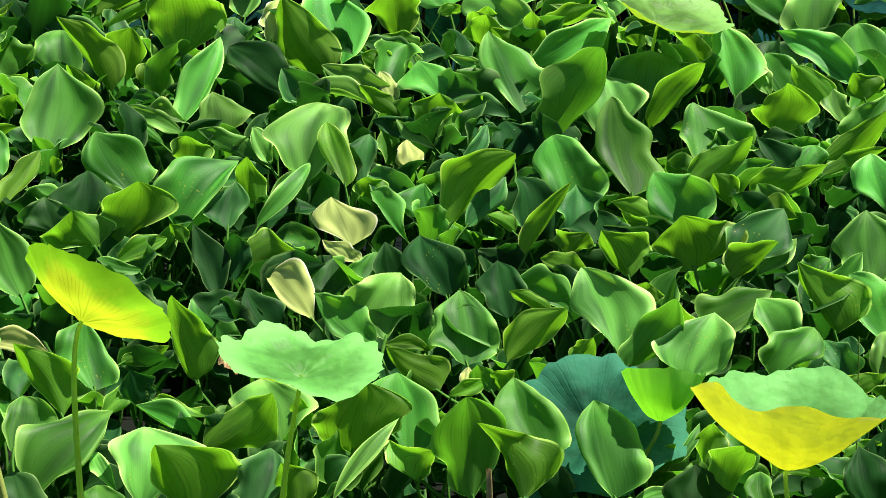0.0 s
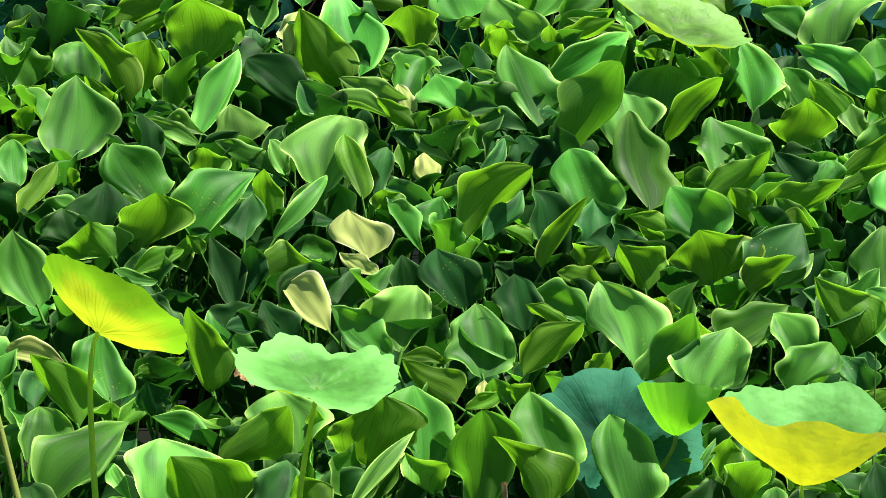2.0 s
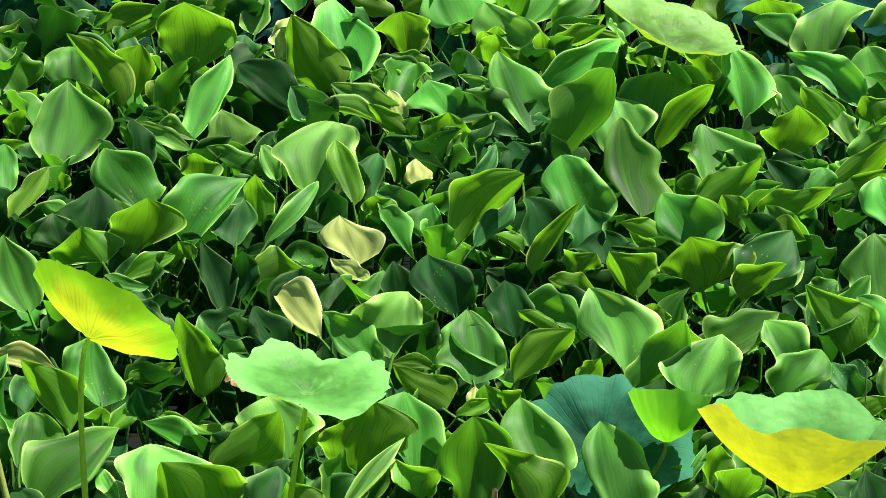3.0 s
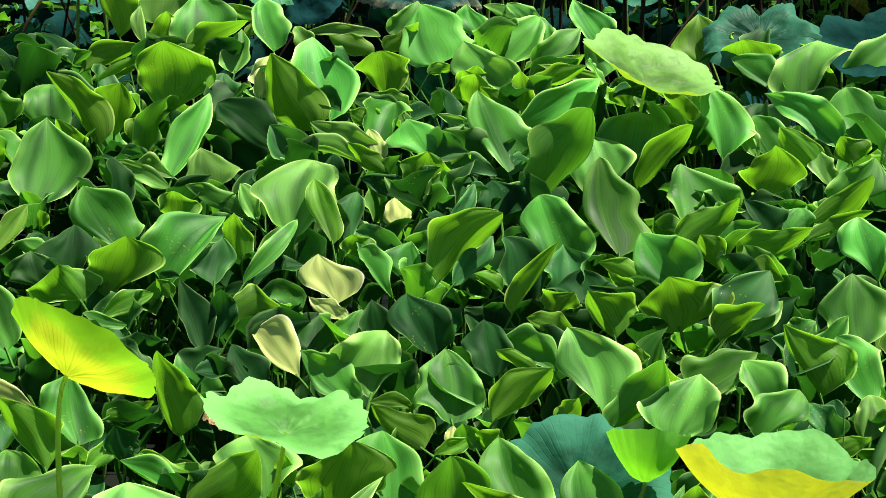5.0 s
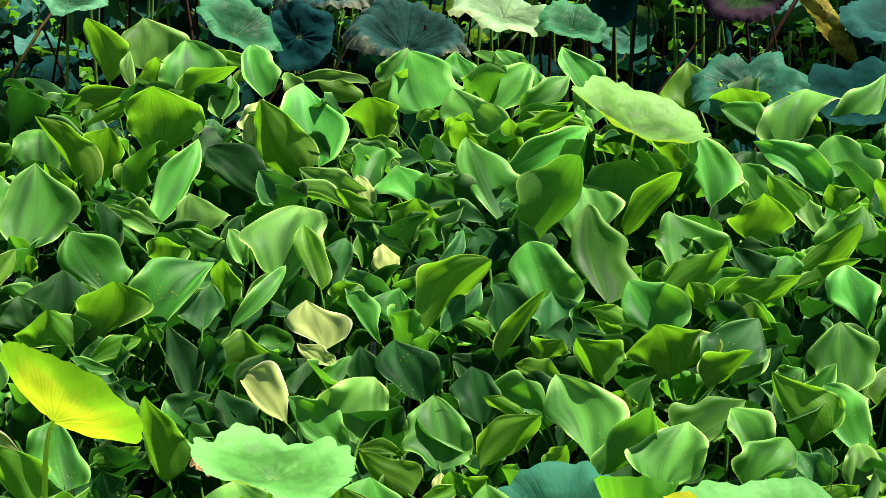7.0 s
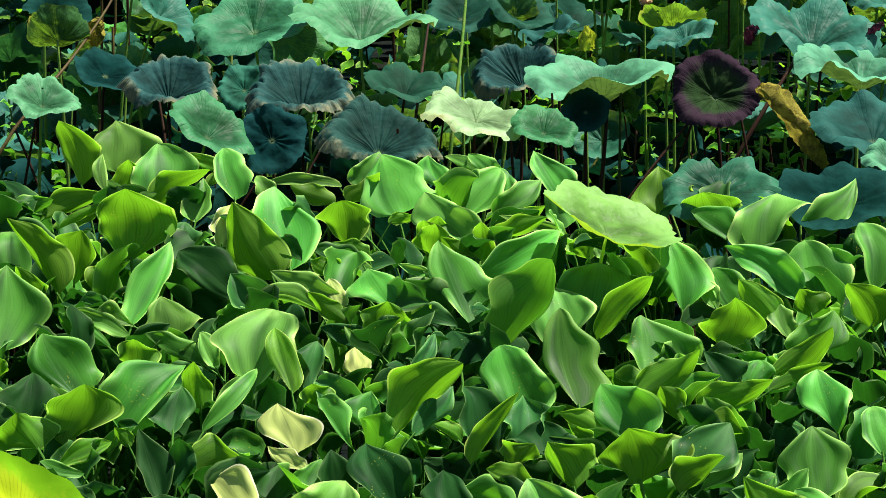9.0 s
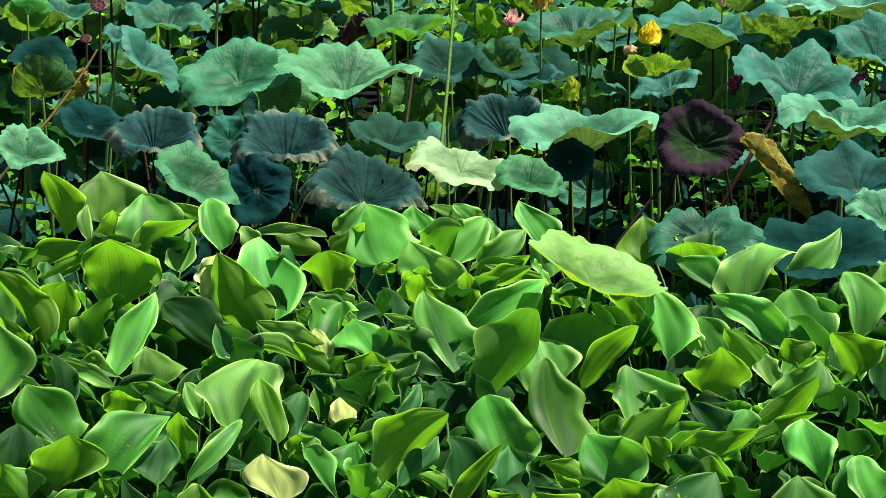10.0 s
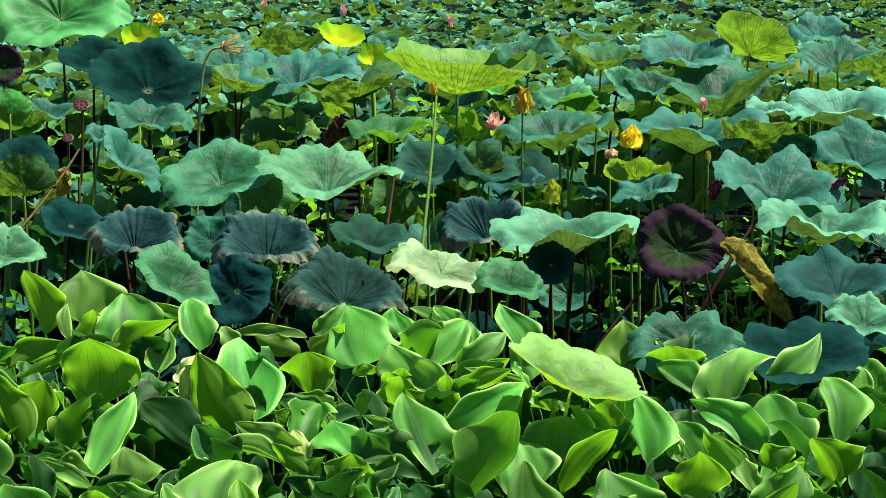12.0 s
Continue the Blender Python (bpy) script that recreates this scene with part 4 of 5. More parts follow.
blade(0.083, 7.478, 0.724, 50.5, -67.8, 32.8, 0.124, 0.014, 0.022, 22, 13, 0.5, 0.49, 0.43, "p")
blade(0.143, 7.128, 0.647, 41.4, -72.2, 46.4, 0.14, 0.018, 0.045, 19, 8, 0.59, 0.54, 0.58, "b")
blade(1.186, 7.209, 0.665, 91.3, -26, -0.3, 0.093, 0.032, 0.081, -28, -11, 0.48, 0.22, -0.68, "y")
blade(1.099, 7.062, 0.632, 51.8, -14.1, 2, 0.127, 0.037, 0.041, 16, 14, 0.5, 0.41, 0.6, "p")
blade(-0.358, 5.458, 0.28, 83.3, -12.7, 1.1, 0.086, 0.024, 0.029, -23, -19, 0.55, 0.33, -0.47, "k")
blade(0.113, 5.615, 0.315, 78, -47.5, 11.4, 0.069, 0.018, 0.042, -32, -13, 0.46, 0.48, -0.32, "k")
blade(0.01, 5.635, 0.319, 47.7, 6, 1.5, 0.056, 0.021, 0.019, 14, 15, 0.43, 0.44, 0.34, "c")
blade(0.068, 5.608, 0.313, 83.6, -25.8, 1.8, 0.08, 0.037, 0.037, -22, -22, 0.68, 0.29, -0.51, "g")
blade(0.413, 5.312, 0.248, 81.5, 52.2, -19.2, 0.077, 0.012, 0.021, -28, -16, 0.34, 0.6, -0.42, "y")
blade(0.646, 5.112, 0.204, 41.1, -3, -4, 0.106, 0.03, 0.033, 13, 12, 0.43, 0.48, 0.73, "g")
blade(0.849, 5.31, 0.248, 52.9, 57.7, -43.9, 0.095, 0.021, 0.024, -32, -28, 0.4, 0.68, -0.56, "y")
blade(0.941, 5.478, 0.285, 45.8, -24.9, -8.2, 0.066, 0.029, 0.04, 19, 13, 0.63, 0.22, 0.56, "k")
blade(-0.725, 6.379, 0.482, 86.3, -37, 11.7, 0.07, 0.016, 0.03, -28, -15, 0.58, 0.42, -0.34, "y")
blade(-0.522, 6.648, 0.519, 48.5, 32, -10.8, 0.122, 0.019, 0.027, 19, 13, 0.45, 0.46, 0.36, "g")
blade(-1.08, 8.194, 0.881, 97.6, -19, 14.7, 0.251, 0.043, 0.093, -4, -17, 0.64, 0.28, -0.62, "k")
blade(-0.979, 8.322, 0.909, 54.9, -1.7, 4.9, 0.194, 0.112, 0.133, 2, 17, 0.47, 0.31, 0.39, "p")
blade(-1, 8.141, 0.877, 56.6, -2.6, 5.7, 0.141, 0.027, 0.023, 11, 13, 0.49, 0.32, 0.39, "p")
blade(-0.973, 8.073, 0.854, 94.1, 22.9, 9.5, 0.154, 0.034, 0.072, -34, -15, 0.42, 0.72, -0.37, "k")
blade(-0.808, 8.066, 0.853, 53.6, 0.9, 10, 0.215, 0.094, 0.134, 15, 1, 0.25, 0.51, 0.43, "h")
blade(-0.817, 7.974, 0.844, 93.1, 53.5, 0.1, 0.231, 0.076, 0.035, -2, -48, 0.25, 0.52, -0.56, "y")
blade(-0.679, 7.888, 0.814, 51.8, 7.7, 0.1, 0.17, 0.067, 0.031, 12, 27, 0.28, 0.47, 0.55, "h")
blade(-0.584, 8.338, 0.912, 57.6, -68.5, 29.8, 0.182, 0.025, 0.025, 12, 12, 0.52, 0.54, 0.28, "k")
blade(-0.662, 8.195, 0.881, 83.2, 46.4, -9.5, 0.144, 0.034, 0.02, -19, -34, 0.28, 0.54, -0.58, "k")
blade(-0.566, 8.079, 0.855, 58.2, -13.6, 4.7, 0.208, 0.038, 0.085, 28, 12, 0.5, 0.41, 0.59, "h")
blade(-0.576, 7.775, 0.789, 56.1, 17.5, 2.7, 0.138, 0.064, 0.024, 1, 28, 0.35, 0.47, 0.66, "c")
blade(-1.173, 7.905, 0.817, 64.4, 65.2, -21.6, 0.225, 0.069, 0.02, -13, -53, 0.43, 0.61, -0.47, "y")
blade(-1.248, 7.927, 0.822, 73, 61.7, -19.8, 0.131, 0.057, 0.022, -12, -34, 0.22, 0.59, -0.72, "g")
blade(-1.114, 7.814, 0.797, 99, 58.6, 18.8, 0.187, 0.018, 0.023, -36, -27, 0.45, 0.69, -0.7, "k")
blade(-0.853, 7.583, 0.747, 92.5, -2.9, 3.4, 0.232, 0.117, 0.145, -23, -19, 0.58, 0.54, -0.57, "y")
blade(-0.407, 7.433, 0.722, 89.3, -27.4, 9, 0.276, 0.082, 0.092, -26, -23, 0.42, 0.31, -0.6, "y")
blade(-0.36, 7.52, 0.733, 51.4, -9.4, 6.3, 0.311, 0.105, 0.094, 11, 12, 0.68, 0.31, 0.59, "h")
blade(-0.221, 8.206, 0.883, 12.1, -75.2, 76.4, 0.266, 0.017, 0.027, 19, 12, 0.5, 0.43, 0.76, "p")
blade(-0.238, 8.029, 0.856, 55, -63.5, 38.5, 0.161, 0.028, 0.046, -26, -16, 0.54, 0.44, -0.73, "y")
blade(-0.201, 8.04, 0.854, 97.5, 43.2, 3.2, 0.158, 0.045, 0.037, -26, -31, 0.22, 0.49, -0.61, "k")
blade(-0.131, 8.212, 0.873, 58.8, 14.3, -1.1, 0.147, 0.077, 0.045, 9, 16, 0.22, 0.5, 0.7, "h")
blade(-0.036, 7.961, 0.83, 53.3, -13.2, 4.4, 0.248, 0.088, 0.16, 2, 11, 0.25, 0.29, 0.43, "h")
blade(0.116, 8.255, 0.864, 56.4, -21.9, 6.7, 0.152, 0.072, 0.055, 16, 21, 0.7, 0.22, 0.33, "h")
blade(0.269, 8.338, 0.894, 50.3, -60.1, 25.2, 0.178, 0.019, 0.027, 15, 1, 0.58, 0.5, 0.39, "p")
blade(0.32, 8.257, 0.864, 55.4, -42.5, 11.1, 0.194, 0.031, 0.035, 15, 13, 0.72, 0.44, 0.69, "h")
blade(0.182, 7.945, 0.826, 57.3, 32.5, -10.8, 0.223, 0.123, 0.052, 15, 38, 0.22, 0.52, 0.46, "h")
blade(0.303, 8.203, 0.868, 55.4, -0.5, -1.8, 0.098, 0.025, 0.057, 25, 1, 0.27, 0.22, 0.42, "h")
blade(0.272, 7.947, 0.826, 49, 43.9, -22.8, 0.216, 0.058, 0.035, 14, 24, 0.43, 0.57, 0.42, "h")
blade(0.514, 8.191, 0.842, 61.3, -29.3, 6.9, 0.212, 0.046, 0.087, 26, 13, 0.62, 0.22, 0.77, "h")
blade(0.497, 7.906, 0.798, 60, -29.9, -5.1, 0.157, 0.031, 0.062, 2, 1, 0.5, 0.22, 0.48, "h")
blade(0.83, 7.977, 0.833, 56.2, -11.4, -5, 0.18, 0.104, 0.107, 13, 13, 0.41, 0.25, 0.41, "k")
blade(0.969, 7.839, 0.803, 101.7, -15.3, -8.3, 0.148, 0.111, 0.117, -17, -16, 0.59, 0.35, -0.49, "y")
blade(1.061, 7.683, 0.769, 56.7, -56.3, 5, 0.237, 0.021, 0.074, 37, 9, 0.57, 0.58, 0.42, "g")
blade(1.119, 7.674, 0.751, 56.1, 6, -9.4, 0.241, 0.129, 0.124, 23, 24, 0.22, 0.72, 0.32, "p")
blade(1.269, 7.797, 0.794, 59, 37.8, -10.2, 0.259, 0.086, 0.039, 8, 17, 0.28, 0.44, 0.64, "h")
blade(1.394, 7.385, 0.703, 55.4, -11.7, -7.6, 0.259, 0.046, 0.097, 33, 15, 0.58, 0.41, 0.67, "h")
blade(1.492, 7.846, 0.804, 57.2, -56.1, 6.6, 0.132, 0.045, 0.037, 12, 14, 0.72, 0.22, 0.57, "g")
blade(1.507, 7.728, 0.778, 61.2, 8.5, -8.4, 0.124, 0.054, 0.054, 16, 16, 0.3, 0.47, 0.48, "p")
blade(-0.451, 8.08, 0.856, 55.8, -27.7, 10.2, 0.106, 0.031, 0.036, 23, 19, 0.48, 0.32, 0.48, "p")
blade(0.186, 7.717, 0.776, 58.1, -35.8, 11.8, 0.238, 0.097, 0.079, 17, 21, 0.72, 0.22, 0.49, "p")
blade(0.062, 7.598, 0.762, 101, -7, -2.9, 0.127, 0.05, 0.049, -21, -21, 0.61, 0.49, -0.34, "y")
blade(0.089, 7.73, 0.795, 97, 2.4, -1.5, 0.078, 0.05, 0.038, -21, -28, 0.42, 0.43, -0.73, "k")
blade(-0.193, 7.691, 0.77, 101, -6.2, 1.7, 0.166, 0.083, 0.088, -18, -17, 0.68, 0.51, -0.6, "y")
blade(-0.124, 7.787, 0.783, 89.4, -51.5, 8.8, 0.148, 0.036, 0.048, -2, -15, 0.58, 0.47, -0.33, "g")
blade(0.503, 7.788, 0.792, 43.9, -66.8, 37.4, 0.233, 0.02, 0.028, 21, 15, 0.51, 0.36, 0.63, "p")
blade(0.261, 7.854, 0.806, 67.2, 63.9, -27.4, 0.189, 0.026, 0.033, -33, -25, 0.4, 0.62, -0.56, "k")
blade(-0.121, 7.634, 0.758, 77.9, -76.3, 13.6, 0.152, 0.014, 0.037, -49, -16, 0.46, 0.29, -0.66, "y")
blade(1.245, 6.349, 0.476, 47.2, -16.8, -7.6, 0.168, 0.028, 0.097, 15, 4, 0.55, 0.34, 0.29, "h")
blade(1.35, 7.127, 0.647, 98.1, -29.5, -10.2, 0.159, 0.054, 0.109, -32, -15, 0.58, 0.22, -0.39, "y")
blade(-0.068, 7.905, 0.817, 38.8, 70.1, -53.5, 0.089, 0.022, 0.02, -2, -22, 0.42, 0.54, -0.46, "k")
blade(-0.426, 7.773, 0.748, -20.1, -74, 116.3, 0.16, 0.041, 0.029, 15, 23, 0.72, 0.32, 0.56, "d")


def lower_leaves(count, seed):
    """The second storey of the mat: smaller leaves that fill in below the tallest ones."""
    rng = np.random.default_rng(seed)
    for _ in range(count):
        y = rng.uniform(4.75, 8.0)
        x = rng.uniform(-1, 1) * (0.19 * y + 0.05)
        length = rng.uniform(0.11, 0.165) * (0.55 + 0.09 * y)
        # Weighted to dark and bluish tones: shade below the tallest leaves, in the colour.
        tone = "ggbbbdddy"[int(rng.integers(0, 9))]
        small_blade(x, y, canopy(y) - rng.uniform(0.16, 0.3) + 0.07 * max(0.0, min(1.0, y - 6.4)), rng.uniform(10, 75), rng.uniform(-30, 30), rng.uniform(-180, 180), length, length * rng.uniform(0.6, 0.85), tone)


lower_leaves(230, 77)


def hyacinth_filler(name, label, count, seed, span, depth, drop, size, tones, clear=None):
    """Leaves too many and too hidden to count."""
    rng = np.random.default_rng(seed)
    grids, stalks = [], []
    for _ in range(count):
        x, y = rng.uniform(*span), rng.uniform(*depth)
        if clear and clear(x, y):
            continue
        z = canopy(y) - rng.uniform(*drop)
        if z < 0.03:
            z = rng.uniform(0.02, 0.08)
        length = rng.uniform(*size) * (0.55 + 0.09 * y)
        m = pose(x, y, z, rng.uniform(5, 80), rng.uniform(-25, 25), rng.uniform(-180, 180))
        P, uv = blade_grid(rng, length, length * rng.uniform(0.65, 0.9), rows=13, side=5)
        grids.append((turned(P, m), uv))
        path = bezier((x, y, z), (x, y, z * 0.6), (x + rng.uniform(-0.1, 0.1), y, z * 0.3), (x + rng.uniform(-0.1, 0.1), y + rng.uniform(-0.1, 0.1), -0.02), 6)
        stalks.append(tube_grid(path, np.linspace(0.004, 0.008, 6), 5))
    a = new(name, merged(name, grids, HYACINTH[tones]))
    tagged(a, label, "water plant", kind="stuff")
    b = new(name + "_stalks", merged(name + "_stalks", stalks, PETIOLE))
    tagged(b, "thin green stalks crowded under the hyacinth leaves", "stalk", kind="stuff")


counted_stretch = lambda x, y: abs(x) < 0.205 * y + 0.1 and 4.55 < y < 8.3
# The dark tone of the undergrowth stands for shade low in the mat.
hyacinth_filler("hyacinth_undergrowth", "lower hyacinth leaves, shade of the mat put into their dark colour", 800, 3, (-1.9, 1.9), (4.3, 7.9), (0.2, 0.45), (0.12, 0.18), "d")
hyacinth_filler("hyacinth_undergrowth", "green hyacinth leaves low in the mat", 300, 4, (-1.9, 1.9), (4.3, 7.9), (0.18, 0.34), (0.11, 0.16), "g")
hyacinth_filler("hyacinth_undergrowth", "hyacinth leaves low in the mat, darkened in colour as shade", 380, 7, (-1.9, 1.9), (4.3, 7.9), (0.17, 0.34), (0.11, 0.16), "d")
hyacinth_filler("hyacinth_mat", "green water hyacinth leaves spreading over the pond", 900, 5, (-5, 5), (3.4, 8.3), (-0.08, 0.25), (0.13, 0.18), "b", counted_stretch)
hyacinth_filler("hyacinth_mat", "yellow-green water hyacinth leaves spreading over the pond", 700, 6, (-5, 5), (3.4, 8.3), (-0.08, 0.25), (0.13, 0.18), "y", counted_stretch)

# ---- lotus ----
lotus_rng = np.random.default_rng(23)
LOTUS_LABEL = {
    "B": "blue-green lotus leaf with a wavy rim on a tall stalk",
    "T": "dull teal lotus leaf standing low among the plants",
    "K": "dull blue-green lotus leaf low among its neighbours",
    "Q": "fading lotus leaf turning pale olive at the rim",
    "N": "large fresh green lotus leaf standing above its neighbours",
    "P": "pale green lotus leaf with a ruffled rim on a tall stalk",
    "G": "fresh green shallow lotus leaf on a tall stalk",
    "D": "dark teal lotus leaf, shade of its neighbours in its colour",
    "R": "dark lotus leaf with a dry frayed pale rim",
    "L": "light green lotus leaf standing above the hyacinths",
    "U": "mottled yellow-green lotus leaf seen from below",
    "V": "sunlit yellow-green lotus leaf with dark veins",
    "Y": "yellowing lotus leaf glowing in the sun",
    "Y2": "folded-up lotus leaf lobe, light through it in its bright green",
    "W": "withering lotus leaf with a bright yellow underside",
    "M": "maroon withered lotus leaf with a crinkled rim",
}


def lotus(x, y, z, rx, ry, rz, radius, cup, wave, tone, foot_x, foot_y, notch=None):
    """One lotus leaf on its stalk, which roots in the pond."""
    plant = new("lotus_leaf")
    plant.location = (foot_x, foot_y, 0)
    tagged(plant, LOTUS_LABEL[tone], "lotus leaf", "lotus leaves")
    home = np.array((foot_x, foot_y, 0.0))
    m = pose(x, y, z, rx, ry, rz)
    rng = np.random.default_rng(int(abs(x) * 7000 + y * 31000 + z * 900))
    frayed = tone in "RM"
    P, uv = lotus_grid(rng, radius, cup, wave, spokes=200 if frayed else 96, torn=0.016 if tone == "R" else 0.005 if tone == "M" else 0.0, crinkle=1.9 if tone == "R" else 0.8 if tone == "M" else 1.3 if tone == "L" else 1.15 if tone in "BPTNGKQ" else 0.75, power=2.0 if tone == "W" else 1.25 if frayed else 1.15 if tone in "BPTNGKQ" else None, lip=0.42 if tone == "R" else 0.24 if tone == "M" else 0.18 if tone in "BPTGNQ" else 0.1 if tone in "KD" else 0.0, notch=notch, lift=0.07 if tone == "W" else 0.0, ribbed=0.3 if tone in ("L", "W", "Y", "Y2") else 2.0 if tone == "R" else 1.1 if tone in "MBPQN" else 0.7)
    part("blade", sheet("blade", turned(P, m) - home, uv, LOTUS[tone]), plant)
    under = np.array(m @ Vector((0, 0, -cup * radius * 0.35 - 0.05 * radius)))
    axis = np.array(m.to_3x3() @ Vector((0, 0, 1)))
    if axis[2] < 0.2:
        axis = axis * 0.3 + np.array((0, 0, 0.7))
    path = bezier(under, under - axis * 0.07, home + np.array((0, 0, z * 0.5)), home + np.array((0, 0, -0.03)), 12)
    Q, quv = tube_grid(path, np.linspace(0.0045, 0.008, 12), 8)
    part("stalk", sheet("stalk", Q - home, quv, STALK_SUNLIT if tone in "LYW" else STALK_RED if tone in "RMD" or lotus_rng.uniform() < 0.3 else STALK), plant)


lotus(-0.751, 4.85, 0.761, -34.4, 33.6, -2.4, 0.163, 0.42, 0.03, "Y", -0.793, 4.89)
# Folded-up lobe of the dull leaf, built apart; its stalk is added.
lotus(0.438, 5.291, 0.396, -23, 2, -5.4, 0.093, 1.15, 0.05, "Y2", 0.318, 5.321)
lotus(0.674, 4.931, 0.436, -4, 4, -9.2, 0.197, 0.8, 0.05, "W", 0.707, 4.982)
lotus(-0.334, 4.956, 0.597, 4.1, 7.5, 1.4, 0.176, 0.2, 0.06, "L", -0.407, 5.021)
lotus(0.296, 5.41, 0.292, 32.5, -7.9, -0.3, 0.212, 0.2, 0.06, "K", 0.303, 5.454)
lotus(0.598, 7.327, 0.91, 5.8, 20.2, -8.4, 0.211, 0.28, 0.03, "L", 0.533, 7.417)
lotus(-1.566, 12.465, 1.812, 36.5, -4.7, 7.3, 0.338, 0.34, 0.08, "N", -1.511, 12.498)
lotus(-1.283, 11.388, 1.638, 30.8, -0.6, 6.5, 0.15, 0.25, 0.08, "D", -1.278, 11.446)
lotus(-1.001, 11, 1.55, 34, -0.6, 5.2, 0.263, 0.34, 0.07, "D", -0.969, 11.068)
lotus(-1.098, 11.677, 1.692, -44.2, 7.4, 5.1, 0.095, 0.7, 0.08, "Y", -1.101, 11.757)
lotus(-0.646, 11.444, 1.611, 21.1, 3.3, 3.1, 0.185, 0.52, 0.09, "B", -0.613, 11.504)
lotus(-0.436, 11.872, 1.666, -23.2, -0.8, 2.1, 0.166, 0.45, 0.09, "U", -0.471, 11.912)
lotus(-0.356, 11.328, 1.556, 12.4, -0.8, 1.8, 0.29, 0.5, 0.1, "B", -0.401, 11.409)
lotus(-0.594, 11.143, 1.542, 7.3, 4.3, 2.8, 0.166, 0.5, 0.08, "U", -0.666, 11.182)
lotus(-0.11, 11.108, 1.519, 5.7, -8.8, 1.1, 0.225, 0.5, 0.07, "U", -0.045, 11.147)
lotus(-0.029, 11.19, 1.556, 10.4, -5.8, 0.5, 0.151, 0.52, 0.09, "B", 0.02, 11.256)
lotus(-0.193, 12.856, 1.672, -23.1, 11.1, 0.4, 0.122, 0.6, 0.08, "Y", -0.276, 12.939)
lotus(-0.023, 11.743, 1.636, -52.9, -0.9, 0.2, 0.069, 0.7, 0.08, "Y", 0.025, 11.782)
lotus(0.369, 11.502, 1.569, 4, 5, -2.1, 0.337, 0.5, 0.05, "V", 0.399, 11.588)
lotus(0.82, 10.959, 1.519, 10.1, -1.1, -4.2, 0.139, 0.42, 0.08, "G", 0.882, 11.033)
lotus(0.759, 10.503, 1.381, 6.1, -5.1, -3.7, 0.27, 0.5, 0.08, "B", 0.825, 10.536)
lotus(1.334, 10.523, 1.382, 4.8, -1.3, -7.1, 0.315, 0.45, 0.08, "B", 1.358, 10.571)
lotus(1.53, 11.301, 1.511, 4.6, -9.3, -7.1, 0.375, 0.54, 0.09, "B", 1.612, 11.341)
lotus(1.763, 11.819, 1.716, -31.3, 18.8, -9.3, 0.199, 0.45, 0.06, "V", 1.696, 11.852)
lotus(2.163, 12.348, 1.772, 17, -1.2, -9.9, 0.158, 0.45, 0.09, "B", 2.215, 12.426)
lotus(2.146, 11.719, 1.654, 11.8, -4.3, -10.2, 0.22, 0.5, 0.09, "B", 2.215, 11.779)
lotus(2.027, 10.865, 1.464, 13, -3.5, -10.3, 0.264, 0.52, 0.07, "P", 1.992, 10.951)
lotus(1.969, 10.144, 1.339, 22.6, 13.4, -12.1, 0.214, 0.5, 0.09, "B", 1.884, 10.186)
lotus(1.572, 9.731, 1.238, 15.6, 10.4, -10.2, 0.262, 0.48, 0.11, "B", 1.56, 9.789)
lotus(1.689, 9.324, 1.14, 8, 3.2, -10.6, 0.248, 0.52, 0.1, "P", 1.668, 9.368)
lotus(1.609, 8.607, 1.019, 15.8, 0.9, -10.7, 0.222, 0.42, 0.08, "T", 1.612, 8.641)
lotus(1.637, 8.249, 0.961, 24.8, 9.7, -12.7, 0.126, 0.47, 0.09, "P", 1.64, 8.315)
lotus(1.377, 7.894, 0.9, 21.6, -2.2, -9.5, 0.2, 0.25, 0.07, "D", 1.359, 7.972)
lotus(0.998, 7.946, 0.92, 25.3, 0.2, -7.2, 0.188, 0.2, 0.06, "B", 1.068, 8.007, notch=92)
lotus(1.086, 8.88, 1.119, 56.9, -1.6, -6.8, 0.155, 0.45, 0.05, "M", 1.171, 8.941)
lotus(0.703, 9.174, 1.097, 5.9, -4.2, -3.9, 0.275, 0.54, 0.065, "P", 0.728, 9.221)
lotus(0.421, 9.517, 1.1, 26.9, -11, -1.3, 0.18, 0.72, 0.07, "R", 0.422, 9.551)
lotus(0.234, 8.665, 1.06, 13.5, 11, -3, 0.187, 0.2, 0.1, "Q", 0.234, 8.711)
lotus(0.464, 8.545, 1.031, 24.5, 10.7, -4.6, 0.116, 0.37, 0.06, "G", 0.439, 8.622)
lotus(-0.101, 8.495, 0.99, 21.6, 7.3, -0.4, 0.204, 0.55, 0.06, "R", -0.14, 8.56)
lotus(-0.391, 8.996, 1.072, 21.3, -0.5, 2.6, 0.191, 0.75, 0.07, "R", -0.373, 9.063)
lotus(-0.868, 9.052, 1.098, 23.5, 3.8, 5, 0.172, 0.7, 0.07, "R", -0.864, 9.142)
lotus(-0.015, 9.038, 1.108, 11.5, 7.2, -0.8, 0.157, 0.5, 0.07, "T", -0.103, 9.075)
lotus(-0.679, 8.518, 1.018, 18.9, 27.7, 0.4, 0.159, 0.42, 0.05, "G", -0.8, 8.606)
lotus(-0.48, 8.703, 0.968, 67.9, -0.3, 3.2, 0.123, 0.2, 0.08, "D", -0.457, 8.736)
lotus(-1.292, 8.827, 1.083, 26.2, 10.3, 7, 0.125, 0.47, 0.09, "P", -1.334, 8.873)
lotus(-0.606, 9.676, 1.27, 25.3, -10.5, 4.6, 0.223, 0.3, 0.06, "G", -0.538, 9.729)
